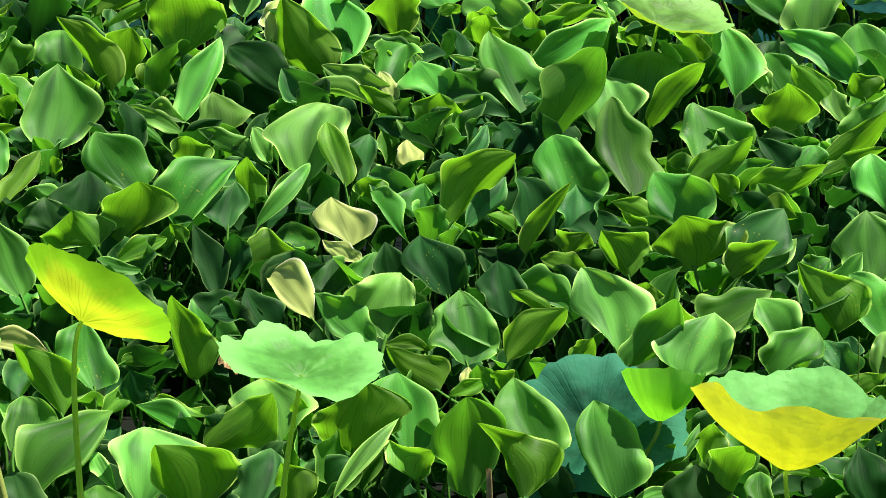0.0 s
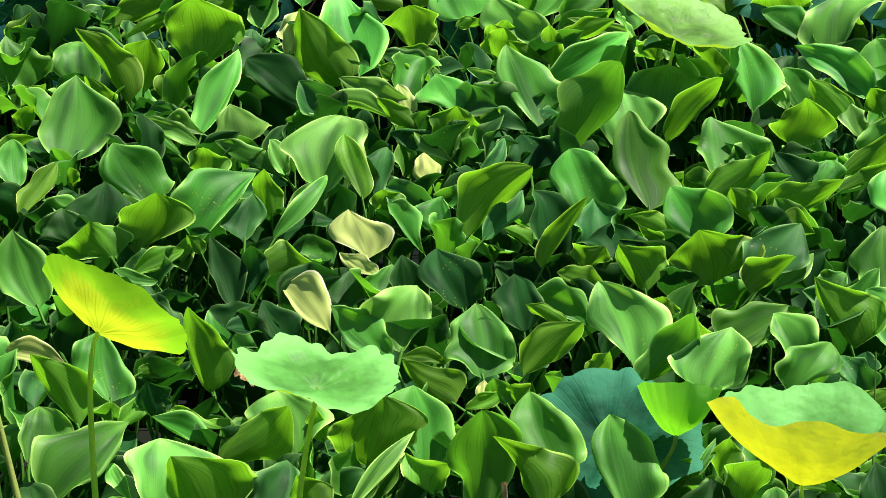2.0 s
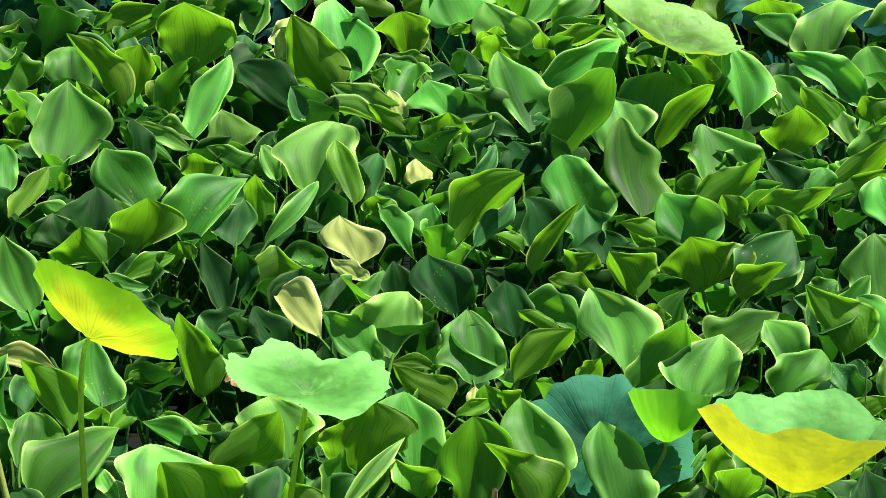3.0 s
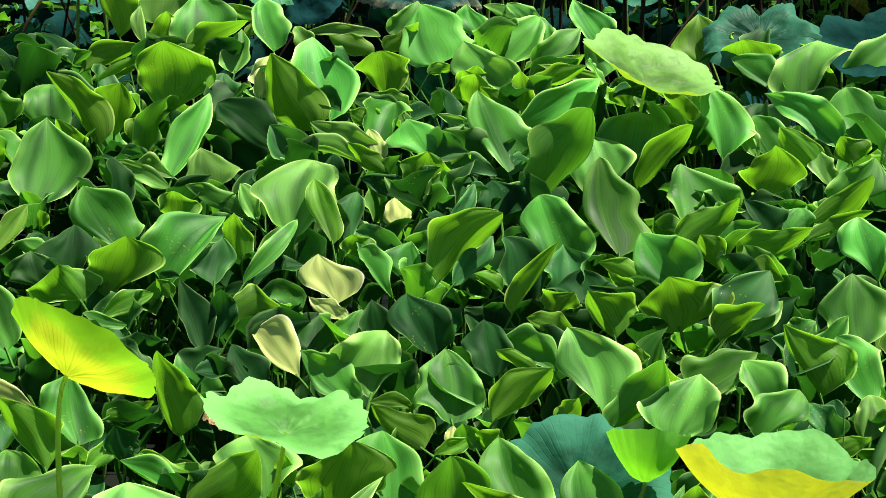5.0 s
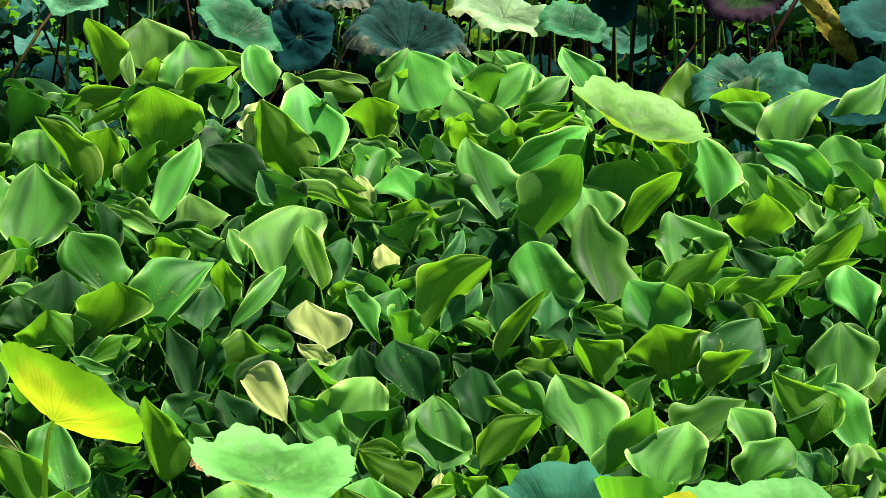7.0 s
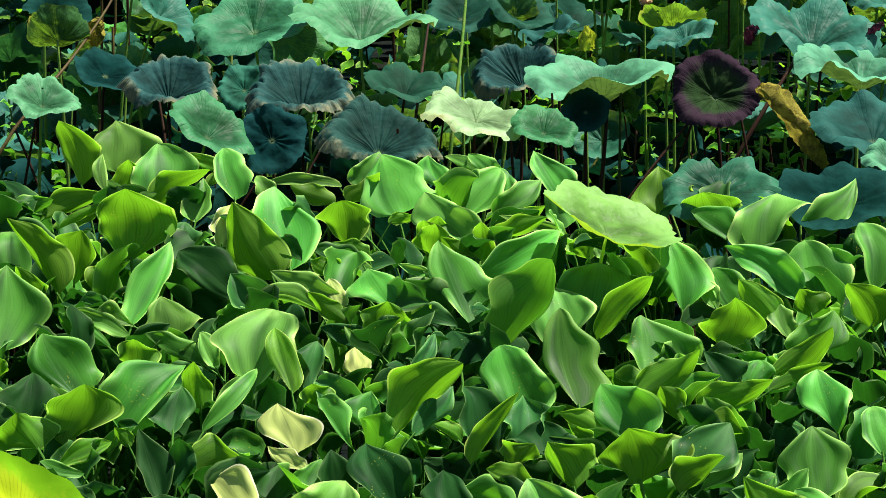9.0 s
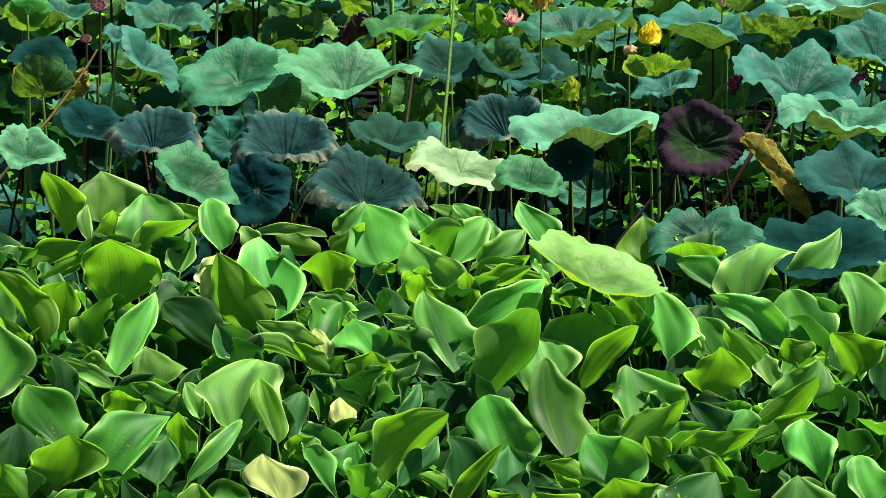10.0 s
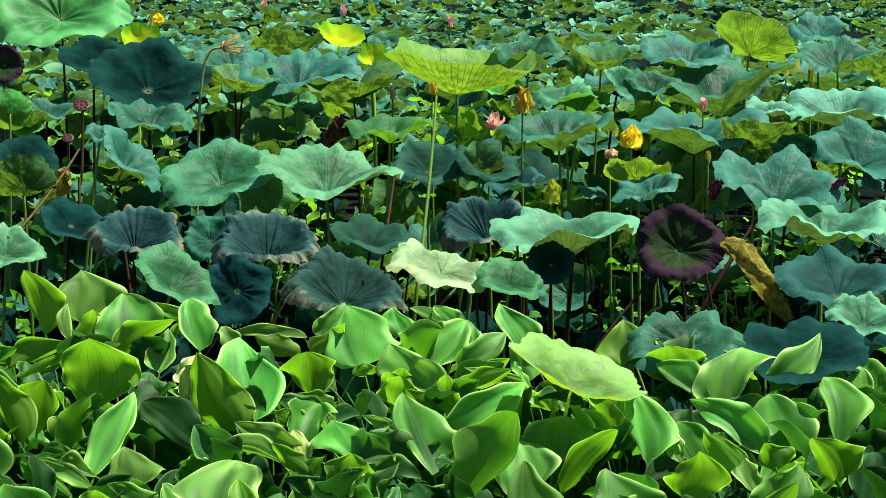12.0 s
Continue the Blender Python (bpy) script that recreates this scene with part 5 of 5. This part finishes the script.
lotus(-0.183, 9.466, 1.281, 11.6, 2.3, 0.9, 0.267, 0.48, 0.09, "P", -0.135, 9.543)
lotus(0.204, 9.964, 1.294, 28, -0.9, -1.1, 0.148, 0.42, 0.06, "T", 0.226, 10.027)
lotus(-0.97, 9.877, 1.296, 10.2, 44.8, 0.4, 0.166, 0.5, 0.07, "B", -1.194, 9.923)
lotus(-1.122, 10.229, 1.379, 19.1, 9.7, 5.5, 0.07, 0.52, 0.09, "B", -1.229, 10.315)
lotus(-0.944, 10.513, 1.419, 13.3, 7.5, 4.6, 0.176, 0.45, 0.09, "B", -0.981, 10.565)
lotus(-1.388, 10.611, 1.436, 9.6, 3.7, 7.2, 0.135, 0.55, 0.1, "B", -1.443, 10.656)
lotus(-1.375, 9.841, 1.309, 29.5, 3.9, 7.6, 0.134, 0.3, 0.07, "D", -1.354, 9.903)
lotus(-1.336, 9.523, 1.247, -50.2, -0, 8, 0.118, 0.6, 0.1, "U", -1.299, 9.592)
lotus(0.054, 10.472, 1.391, 4.6, -0.9, -0.2, 0.203, 0.5, 0.09, "G", 0.035, 10.552)
lotus(0.701, 11.722, 1.661, 13.5, -1, -3.4, 0.174, 0.55, 0.09, "B", 0.665, 11.752)
lotus(1.036, 11.633, 1.644, 10.4, 2.9, -5.2, 0.142, 0.6, 0.07, "U", 0.999, 11.715)
lotus(1.083, 11.082, 1.57, 28.9, 48.6, -9.3, 0.09, 0.42, 0.06, "G", 0.997, 11.159)
lotus(1.442, 11.732, 1.656, 15.1, -1.2, -7, 0.213, 0.54, 0.09, "B", 1.492, 11.796)
lotus(1.227, 11.138, 1.555, 19.5, 8.8, -6.8, 0.131, 0.54, 0.09, "B", 1.208, 11.203)
lotus(0.442, 9.894, 1.301, 17.9, 20.9, -4.5, 0.147, 0.45, 0.09, "T", 0.359, 9.968)
lotus(0.41, 9.892, 1.304, -59.1, -1, -2.3, 0.094, 0.5, 0.1, "U", 0.353, 9.936)
lotus(1.025, 9.767, 1.281, -26.7, -1.3, -5.9, 0.133, 0.45, 0.08, "V", 1.056, 9.799)
lotus(1.046, 9.564, 1.246, 8.6, -21.4, -4, 0.139, 0.52, 0.08, "B", 1.087, 9.615)
lotus(0.549, 9.701, 1.253, 6.6, -16, -1.6, 0.114, 0.52, 0.08, "T", 0.614, 9.765)
lotus(-1.12, 9.247, 1.136, 26.8, 15.1, 5.1, 0.122, 0.3, 0.07, "D", -1.162, 9.287)
lotus(-1.516, 10.415, 1.454, -75.3, -0.3, 8.3, 0.09, 0.6, 0.1, "V", -1.527, 10.484)
lotus(-0.604, 9.137, 1.092, 49.6, -0.3, 3.8, 0.099, 0.25, 0.07, "K", -0.643, 9.169)
lotus(0.633, 8.969, 1.039, 57.5, -1.3, -3.9, 0.086, 0.25, 0.06, "D", 0.648, 9.045)
lotus(1.568, 10.298, 1.393, -25.6, 4.5, -9, 0.155, 0.4, 0.08, "U", 1.568, 10.385)
lotus(1.691, 10.122, 1.373, -36.1, -1.6, -9.4, 0.097, 0.3, 0.08, "D", 1.625, 10.198)
lotus(0.896, 11.033, 1.468, -24.8, 8.8, -5.2, 0.125, 0.4, 0.08, "G", 0.812, 11.118)
lotus(1.705, 10.772, 1.482, 7.9, 4.6, -9.3, 0.123, 0.42, 0.08, "P", 1.64, 10.833)
lotus(-0.445, 11.821, 1.425, 11.9, -0.7, 2.2, 0.16, 0.42, 0.08, "G", -0.394, 11.901)
lotus(-1.651, 11.181, 1.612, 73, -0.4, 8.4, 0.086, 0.5, 0.05, "M", -1.678, 11.243)


def lotus_field(name, label, count, seed, tone, near, far, height, size, spread, tilt=26):
    """The crowded lotus leaves of the far pond."""
    rng = np.random.default_rng(seed)
    grids = []
    for _ in range(count):
        y = near * (far / near) ** rng.uniform(0, 1) if far > 2 * near else rng.uniform(near, far)
        x = rng.uniform(-1, 1) * (spread[0] + spread[1] * y)
        z = height + rng.normal(0, 0.13) - 0.004 * (y - 12)
        m = pose(x, y, z, rng.normal(0, tilt), rng.normal(0, tilt), rng.uniform(0, 360))
        P, uv = lotus_grid(rng, rng.uniform(*size) * (1.0 if y < 17 else 0.8), rng.uniform(0.15, 0.5), rng.uniform(0.06, 0.17), *((12, 60) if y < 13.5 else (8, 30) if y < 16 else (6, 20)))
        grids.append((turned(P, m), uv))
    ob = new(name, merged(name, grids, LOTUS[tone]))
    tagged(ob, label, "lotus leaves", kind="stuff")


FAR = (1.5, 0.24)
lotus_field("lotus_field", "blue-green lotus leaves crowding the far pond", 3200, 31, "B", 12.8, 75.0, 1.3, (0.07, 0.16), FAR, 9)
lotus_field("lotus_field", "pale lotus leaves crowding the far pond", 1900, 32, "P", 13.0, 75.0, 1.36, (0.055, 0.14), FAR, 10)
lotus_field("lotus_field", "lower lotus leaves of the far pond, coloured dark as shade", 2200, 33, "D", 13.2, 75.0, 1.0, (0.14, 0.25), FAR)
lotus_field("lotus_field", "mottled yellow-green lotus leaves of the far pond", 300, 34, "U", 12.0, 70.0, 1.24, (0.09, 0.17), FAR, 24)
lotus_field("lotus_field", "yellow-green lotus leaves of the far pond", 170, 35, "V", 12.6, 70.0, 1.3, (0.06, 0.14), FAR, 22)
lotus_field("lotus_field", "lotus leaves low among the stalks, coloured dark as shade", 300, 136, "D", 8.9, 13.0, 0.55, (0.12, 0.22), (0.8, 0.25), 30)
lotus_field("lotus_field", "lotus leaves near the mud among the stalks, shade in their colour", 200, 38, "D", 8.6, 13.0, 0.35, (0.14, 0.24), (0.8, 0.25), 30)
lotus_field("lotus_field", "mottled lotus leaves low among the stalks", 70, 37, "U", 10.3, 13.0, 0.95, (0.1, 0.2), (0.8, 0.25), 34)
lotus_field("lotus_field", "dull teal lotus leaves under the taller ones", 90, 39, "T", 10.3, 13.0, 0.95, (0.1, 0.2), (0.8, 0.25), 24)
lotus_field("lotus_field", "blue-green lotus leaves under the taller ones", 90, 40, "B", 9.8, 13.0, 0.82, (0.12, 0.2), (0.8, 0.25), 24)

lotus_field("lotus_field", "small yellow-green lotus leaves behind the tall ones", 70, 44, "V", 11.7, 15.0, 1.22, (0.06, 0.14), (0.8, 0.22), 36)
lotus_field("lotus_field", "small blue-green lotus leaves behind the tall ones", 150, 45, "B", 11.7, 15.0, 1.22, (0.07, 0.15), (0.8, 0.22), 24)
lotus_field("lotus_field", "small mottled lotus leaves behind the tall ones", 120, 46, "U", 11.7, 15.0, 1.2, (0.07, 0.15), (0.8, 0.22), 36)


def weeds(name, label, count, seed, near, far, low, high, tone, size):
    """Small bright leaves of climbing weeds between the lotus stalks."""
    rng = np.random.default_rng(seed)
    grids = []
    while len(grids) < count:
        cx, cy, cz = rng.uniform(-2.6, 2.6), rng.uniform(near, far), rng.uniform(low, high)
        for _ in range(int(rng.integers(6, 16))):
            p = np.array((cx, cy, cz)) + rng.normal(0, 0.07, 3)
            length = rng.uniform(*size)
            P, uv = blade_grid(rng, length, length * rng.uniform(0.5, 0.8), rows=5, side=1)
            grids.append((turned(P, pose(*p, rng.uniform(-20, 70), rng.uniform(-40, 40), rng.uniform(0, 360))), uv))
    tagged(new(name, merged(name, grids, HYACINTH[tone])), label, "weeds", kind="stuff")


weeds("climbing_weeds", "bright green weed leaves between the lotus stalks", 2000, 41, 9.6, 13.6, 0.5, 1.05, "g", (0.03, 0.075))
# The brighter yellowish tone puts sunlight into the colour of these weeds.
weeds("climbing_weeds", "weed leaves climbing among the lotus, sunlight in their yellow-green colour", 360, 43, 10.8, 14.0, 1.0, 1.36, "k", (0.04, 0.1))
weeds("climbing_weeds", "weed leaves between the tall lotus stalks, sunlight in their colour", 170, 47, 9.6, 10.8, 0.85, 1.08, "k", (0.04, 0.085))
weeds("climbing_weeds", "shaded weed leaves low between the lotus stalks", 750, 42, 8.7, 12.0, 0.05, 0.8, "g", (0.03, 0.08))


def bare_stalks(name, label, count, seed, near, far, low, high, material, thick):
    """Thin crowded stalks that stand and lean in the pond."""
    rng = np.random.default_rng(seed)
    grids = []
    for _ in range(count):
        y = rng.uniform(near, far)
        x, top = rng.uniform(-0.24, 0.24) * y, rng.uniform(low, high)
        lean = rng.normal(0, 0.12, 2)
        path = bezier((x, y, -0.03), (x, y, top * 0.4), (x + lean[0] * 0.4, y + lean[1] * 0.4, top * 0.7), (x + lean[0], y + lean[1], top), 7)
        grids.append(tube_grid(path, np.linspace(1.3, 0.8, 7) * thick * rng.uniform(0.6, 1.2), 6))
    tagged(new(name, merged(name, grids, material)), label, "stalks", kind="stuff")


bare_stalks("lotus_stalks", "green lotus stalks crowded under the leaves", 90, 51, 8.6, 13.0, 0.5, 1.15, STALK, 0.006)
bare_stalks("lotus_stalks", "reddish brown lotus stalks crowded under the leaves", 170, 52, 8.6, 13.0, 0.5, 1.15, STALK_RED, 0.006)


# ---- buds, pods and single stalks ----
def plain_leafy(name, col, other, share=0.35, rough=0.5, grain=18.0, relief=0.5):
    n = Nodes(name)
    where = n.add("ShaderNodeTexCoord").outputs["Object"]
    split = n.add("ShaderNodeSeparateXYZ")
    n.put(n.add("ShaderNodeUVMap").outputs[0], split.inputs[0])
    lines = n.ramp(n.math("SINE", n.math("MULTIPLY", split.outputs[0], 60.0)), 0.2, 1.0)
    tint = n.mix(n.ramp(n.noise(where, grain, 5.0, 0.65), 0.35, 0.7), col, other)
    tint = n.mix(n.math("MULTIPLY", lines, 0.25), tint, tuple(c * 0.6 for c in col))
    return leaf_shader(n, tint, tint, share, rough, n.noise(where, grain * 5, 4.0), relief, 0.2)


YELLOW = plain_leafy("petal_yellow", (0.92, 0.7, 0.02), (0.95, 0.8, 0.05), 0.5)
CREAM = plain_leafy("stamen_cream", (0.9, 0.85, 0.45), (0.95, 0.9, 0.6))
OCHRE = plain_leafy("petal_ochre", (0.7, 0.54, 0.06), (0.4, 0.26, 0.04))
LIME = plain_leafy("petal_lime", (0.5, 0.55, 0.03), (0.25, 0.36, 0.02))
PINK = plain_leafy("petal_pink", (0.85, 0.42, 0.36), (0.88, 0.58, 0.48), 0.5)
POD = plain_leafy("pod_maroon", (0.035, 0.006, 0.009), (0.06, 0.016, 0.014), 0.05)
POD_PALE = plain_leafy("pod_pale", (0.5, 0.12, 0.08), (0.55, 0.4, 0.15), 0.1)
DRY = plain_leafy("dry_leaf", (0.4, 0.36, 0.05), (0.15, 0.12, 0.025), 0.35, 0.8, 42.0, 1.0)
TAN = plain_leafy("dead_tan", (0.7, 0.52, 0.3), (0.5, 0.3, 0.18), 0.3, 0.8)
FLOAT = plain_leafy("small_maroon", (0.05, 0.01, 0.028), (0.08, 0.018, 0.035), 0.2)


def lone_stalk(x, y, z, fx, fy, fz, material, label, thick=0.006, sag=0.0):
    """A single bare stalk between two places."""
    home = np.array((fx, fy, fz))
    top = np.array((x, y, z))
    mid = (home + top) / 2 + np.array((sag, 0, 0))
    path = bezier(home, (home + mid) / 2, (top + mid) / 2, top, 10)
    if fz > 0.05:
        run = (home - mid) / max(0.05, mid[2] - fz)
        root = np.array((fx + run[0] * 0.4 * fz, fy + 0.04, -0.03))
        path = np.concatenate([bezier(root, root + np.array((0, 0, 0.4 * fz)), home + run * 0.3 * fz, home, 8)[:-1], path])
    Q, uv = tube_grid(path - home, np.linspace(1.3, 0.75, len(path)) * thick, 8)
    ob = new("lotus_stalk", sheet("lotus_stalk", Q, uv, material))
    ob.location = home
    tagged(ob, label, "stalk", "bare lotus stalks")


def bud(x, y, z, wide, tall, material, label, opened=0.2, count=8, tip=(0, 0)):
    """A lotus bud or fading flower: overlapping petals on a stalk."""
    rng = np.random.default_rng(int(abs(x) * 4000 + y * 900))
    thing = new("lotus_flower")
    thing.location = (x, y, 0)
    tagged(thing, label, "lotus flower", "lotus flowers and buds")
    for i in range(count):
        P, uv = blade_grid(rng, tall * rng.uniform(0.85, 1.05), wide * rng.uniform(0.55, 0.75), cup=1.0, fold=0.05, flare=0.2, rows=9, side=3)
        ring = i / count * 360 + rng.uniform(-12, 12)
        m = pose(0, 0, z - tall * 0.5, tip[0], tip[1], 0) @ pose(0, 0, 0, 0, 0, ring) @ pose(0, -wide * 0.3, 0, 90 - (opened * 40 - 8) * rng.uniform(0.6, 1.4), 0, 0) @ pose(0, 0, 0, 0, 180, 0)
        part("petal", sheet("petal", turned(P, m), uv, material), thing)
    base = z - tall * 0.5
    Q, uv = tube_grid(bezier((0, 0, base + 0.006), (0, 0, base * 0.8), (0.03, 0, base * 0.4), (0.05, 0.02, -0.03), 9), np.linspace(0.004, 0.007, 9), 7)
    part("stalk", sheet("stalk", Q, uv, STALK), thing)


bud(0.993, 9.75, 1.448, 0.125, 0.09, YELLOW, "round yellow fading lotus bud among the leaves", 0.7, 10)
bud(0.591, 10.2, 1.552, 0.1, 0.105, OCHRE, "ochre and brown half-withered lotus bud", 0.35, 9)
bud(0.667, 9.5, 1.252, 0.1, 0.1, LIME, "lime yellow lotus bud with loose petals", 0.5, 8)
bud(1.954, 11.3, 1.611, 0.045, 0.08, LIME, "small yellow-green lotus bud", 0.2, 6)
bud(0.934, 10, 1.378, 0.08, 0.06, TAN, "pale yellow drooping petals of a spent lotus", 1.6, 5, (40, 30))
bud(0.452, 10.1, 1.486, 0.075, 0.085, PINK, "pink lotus flower losing its petals", 1.0, 5, (10, 30))
bud(1.393, 10.7, 1.512, 0.04, 0.06, PINK, "small closed pink lotus bud", 0.1, 6)
bud(0.069, 11.3, 1.499, 0.035, 0.05, PINK, "small closed pink lotus bud", 0.1, 6)
bud(-1.084, 24, 1.524, 0.1, 0.13, PINK, "distant pink lotus bud", 0.2, 6)
bud(-0.366, 26, 1.451, 0.08, 0.12, PINK, "distant pink lotus bud", 0.2, 6)
bud(0.571, 20, 1.544, 0.06, 0.1, PINK, "distant pink lotus bud", 0.1, 6)
bud(1.353, 10.2, 1.337, 0.035, 0.04, LIME, "tiny yellow lotus bud", 0.3, 5)
bud(-1.393, 16, 1.675, 0.12, 0.07, YELLOW, "yellow withering lotus petals", 1.2, 6)
bud(-0.776, 22, 1.456, 0.05, 0.07, PINK, "distant pink lotus bud", 0.1, 5)
bud(0.24, 11, 1.549, 0.06, 0.06, OCHRE, "ochre spent lotus bud", 0.6, 6)


def seed_pod(x, y, z, wide, material, label, nod=0.0, stamens=False):
    """A lotus seed pod: a flared cup with a pitted flat top, on its stalk."""
    thing = new("lotus_pod")
    thing.location = (x, y, 0)
    tagged(thing, label, "lotus pod", "lotus flowers and buds")
    prof = [(0.12, -0.9), (0.25, -0.75), (0.6, -0.35), (0.95, -0.05), (1.0, 0.05), (0.94, 0.1), (0.6, 0.09), (0.02, 0.08)]
    th = np.linspace(0, 2 * np.pi, 25)
    P = np.array([[(r * math.cos(a) * wide / 2, r * math.sin(a) * wide / 2, h * wide / 2) for a in th] for r, h in prof])
    m = pose(0, 0, z, nod * 30 if nod else 40, nod * 75, 0)
    uv = np.stack(np.meshgrid(np.linspace(0, 1, 25), np.linspace(0, 1, len(prof))), -1)
    cup = part("cup", sheet("cup", turned(P, m), uv, material), thing)
    for i in range(9):
        a, r = (i * 0.785, 0.6) if i < 8 else (0, 0.0)
        ring = np.array([[(q * math.cos(b) + r * math.cos(a) * wide / 2, q * math.sin(b) + r * math.sin(a) * wide / 2, wide * 0.06 - d) for b in np.linspace(0, 6.2832, 9)] for q, d in ((wide * 0.075, 0.0), (wide * 0.06, -0.002), (0.0005, -0.001))])
        part("seed", sheet("seed", turned(ring, m), np.zeros((3, 9, 2)), STALK_RED), cup)
    if stamens:
        rng = np.random.default_rng(4)
        fan = []
        for _ in range(60):
            a, d = rng.uniform(0, 6.28), rng.uniform(0.5, 1.0)
            tip = (math.cos(a) * wide * d, math.sin(a) * wide * d, wide * rng.uniform(0.8, 1.6))
            fan.append(tube_grid(turned(np.array(bezier((0, 0, -wide * 0.3), (math.cos(a) * wide * 0.4, math.sin(a) * wide * 0.4, 0), tip, tip, 5)), m), np.full(5, 0.0016), 4))
        part("stamens", merged("stamens", fan, CREAM), thing, "pale yellow stamens")
    axis = np.array(m.to_3x3() @ Vector((0, 0, -1)))
    top = np.array((0, 0, z)) + axis * wide * 0.42
    path = bezier(top, top + axis * 0.05, (top[0] + axis[0] * 0.1, 0, z + 0.03 if nod else z * 0.7), (top[0] + axis[0] * 0.1 - 0.01, 0, z * 0.8), 8)
    path = np.concatenate([path, bezier(path[-1], path[-1] - np.array((0, 0, 0.2)), (path[-1][0] - 0.02, 0, 0.4), (path[-1][0] - 0.02, 0.03, -0.03), 8)[1:]])
    Q, quv = tube_grid(path, np.linspace(0.0055, 0.0075, len(path)), 7)
    part("stalk", sheet("stalk", Q, quv, STALK_PALE if stamens else OLIVE), thing)


seed_pod(-1.219, 10.4, 1.491, 0.075, POD, "maroon seed pod above the lotus leaves")
seed_pod(-0.661, 10.9, 1.718, 0.05, POD_PALE, "nodding spent lotus flower with pale yellow stamens", 1.0, True)
seed_pod(-1.252, 10.2, 1.369, 0.05, POD, "small dark seed pod below the leaves")


def crumpled_leaf(x, y, z, rx, ry, rz, length, width, material, label, rolls=2.4, seed=1):
    """A dead leaf, rolled up and crinkled, hanging from its stalk."""
    rng = np.random.default_rng(seed)
    u, v = np.meshgrid(np.linspace(-1, 1, 49), np.linspace(0, 1, 49))
    w = np.sin(np.pi * (0.06 + 0.88 * v) ** 0.8) ** 0.6 * width / 2
    ang = u * rolls
    px, pz = w * np.sin(ang) * (0.7 + 0.3 * np.abs(u)), w * (1 - np.cos(ang)) * 0.6
    py = v * length
    for k in (3, 6, 11, 17, 25):
        a, b, c = rng.uniform(0, 6.28, 3)
        px = px + width * 0.16 / k * np.sin(k * v * 3 + a + 2 * u)
        pz = pz + width * (0.3 + 0.02 * k) / k * np.sin(k * u * 2 + b) * np.cos(k * v * 2 + c)
    P = np.stack([px, py, pz], -1)
    ob = new("withered_leaf", sheet("withered_leaf", turned(P, pose(0, 0, 0, rx, ry, rz)), np.stack([u * 0.5 + 0.5, v], -1), material))
    ob.location = (x, y, z)
    tagged(ob, label, "withered leaf", "withered leaves")


crumpled_leaf(1.2, 8.62, 1.165, -49, 0, -85, 0.37, 0.115, DRY, "yellow-brown crumpled lotus leaf hanging down", 2.6, 3)
crumpled_leaf(-1.284, 10, 1.26, -70, 0, -30, 0.12, 0.1, DRY, "dark brown withered lotus leaf", 2.2, 4)
crumpled_leaf(-0.518, 5.55, 0.398, 25, 10, 80, 0.055, 0.07, TAN, "tan dead leaf lying among the hyacinths", 1.0, 5)
crumpled_leaf(1.325, 9.6, 1.29, -60, 0, 30, 0.09, 0.055, FLOAT, "small maroon withered lotus leaf", 1.8, 6)
crumpled_leaf(1.835, 9.7, 1.292, -40, 0, 60, 0.09, 0.05, FLOAT, "small maroon withered lotus leaf", 1.8, 7)
crumpled_leaf(0.872, 5.5, 0.335, 20, 0, 40, 0.045, 0.035, STALK_RED, "small dark withered leaf tip", 1.6, 8)
crumpled_leaf(-0.065, 10.6, 1.402, -30, 0, 80, 0.2, 0.14, STALK_RED, "grey-brown shrivelled lotus leaf", 2.2, 9)

lone_stalk(-0.375, 8.9, 1.071, -0.534, 8.8, 0.809, STALK_RED, "reddish brown leaning lotus stalk", 0.0042, 0.02)
lone_stalk(-1.16, 9.8, 1.358, -1.331, 9.3, 1.088, OLIVE, "olive brown lotus stalk leaning over", 0.006, 0.03)
lone_stalk(0.225, 9.6, 1.6, 0.176, 9.3, 1.07, STALK, "tall light green lotus stalk", 0.0065, 0.01)
lone_stalk(-0.21, 8.9, 1.063, -0.365, 8.8, 0.822, STALK_RED, "brown lotus stalk leaning over", 0.0038, -0.02)
lone_stalk(1.465, 9.4, 1.209, 1.344, 9.3, 1.043, STALK_RED, "brown cut-off lotus stalk end", 0.008)
lone_stalk(0.725, 9.14, 1.1, 0.7, 9.1, 0.72, STALK_RED, "red-brown upright lotus stalk", 0.008, 0.012)
lone_stalk(0.652, 9.14, 1.11, 0.638, 9.1, 0.74, OLIVE_GREEN, "olive green upright lotus stalk", 0.0055)
lone_stalk(0.772, 9.14, 1.11, 0.771, 9.1, 0.74, OLIVE_GREEN, "olive green upright lotus stalk", 0.0055)
lone_stalk(1.043, 8.9, 1.069, 0.857, 8.8, 0.857, STALK_RED, "thin brown leaning lotus stalk", 0.005)
lone_stalk(0.076, 9.9, 1.289, 0.053, 9.5, 1.174, STALK_RED, "dark red upright lotus stalk", 0.005)
lone_stalk(0.37, 9, 1.027, 0.234, 8.8, 0.91, OLIVE_GREEN, "plain green upright lotus stalk", 0.006)
lone_stalk(0.048, 4.72, 0.452, 0.052, 4.78, 0.273, STRAW, "straw-coloured cut stalk end", 0.0075)
lone_stalk(0.861, 5.22, 0.565, 0.861, 5.2, 0.094, STALK, "thin green stem standing upright", 0.002)
lone_stalk(-1.028, 5.05, 0.514, -0.975, 5, 0.286, STALK_PALE, "yellowish bent bare stalk among the leaves", 0.0075)
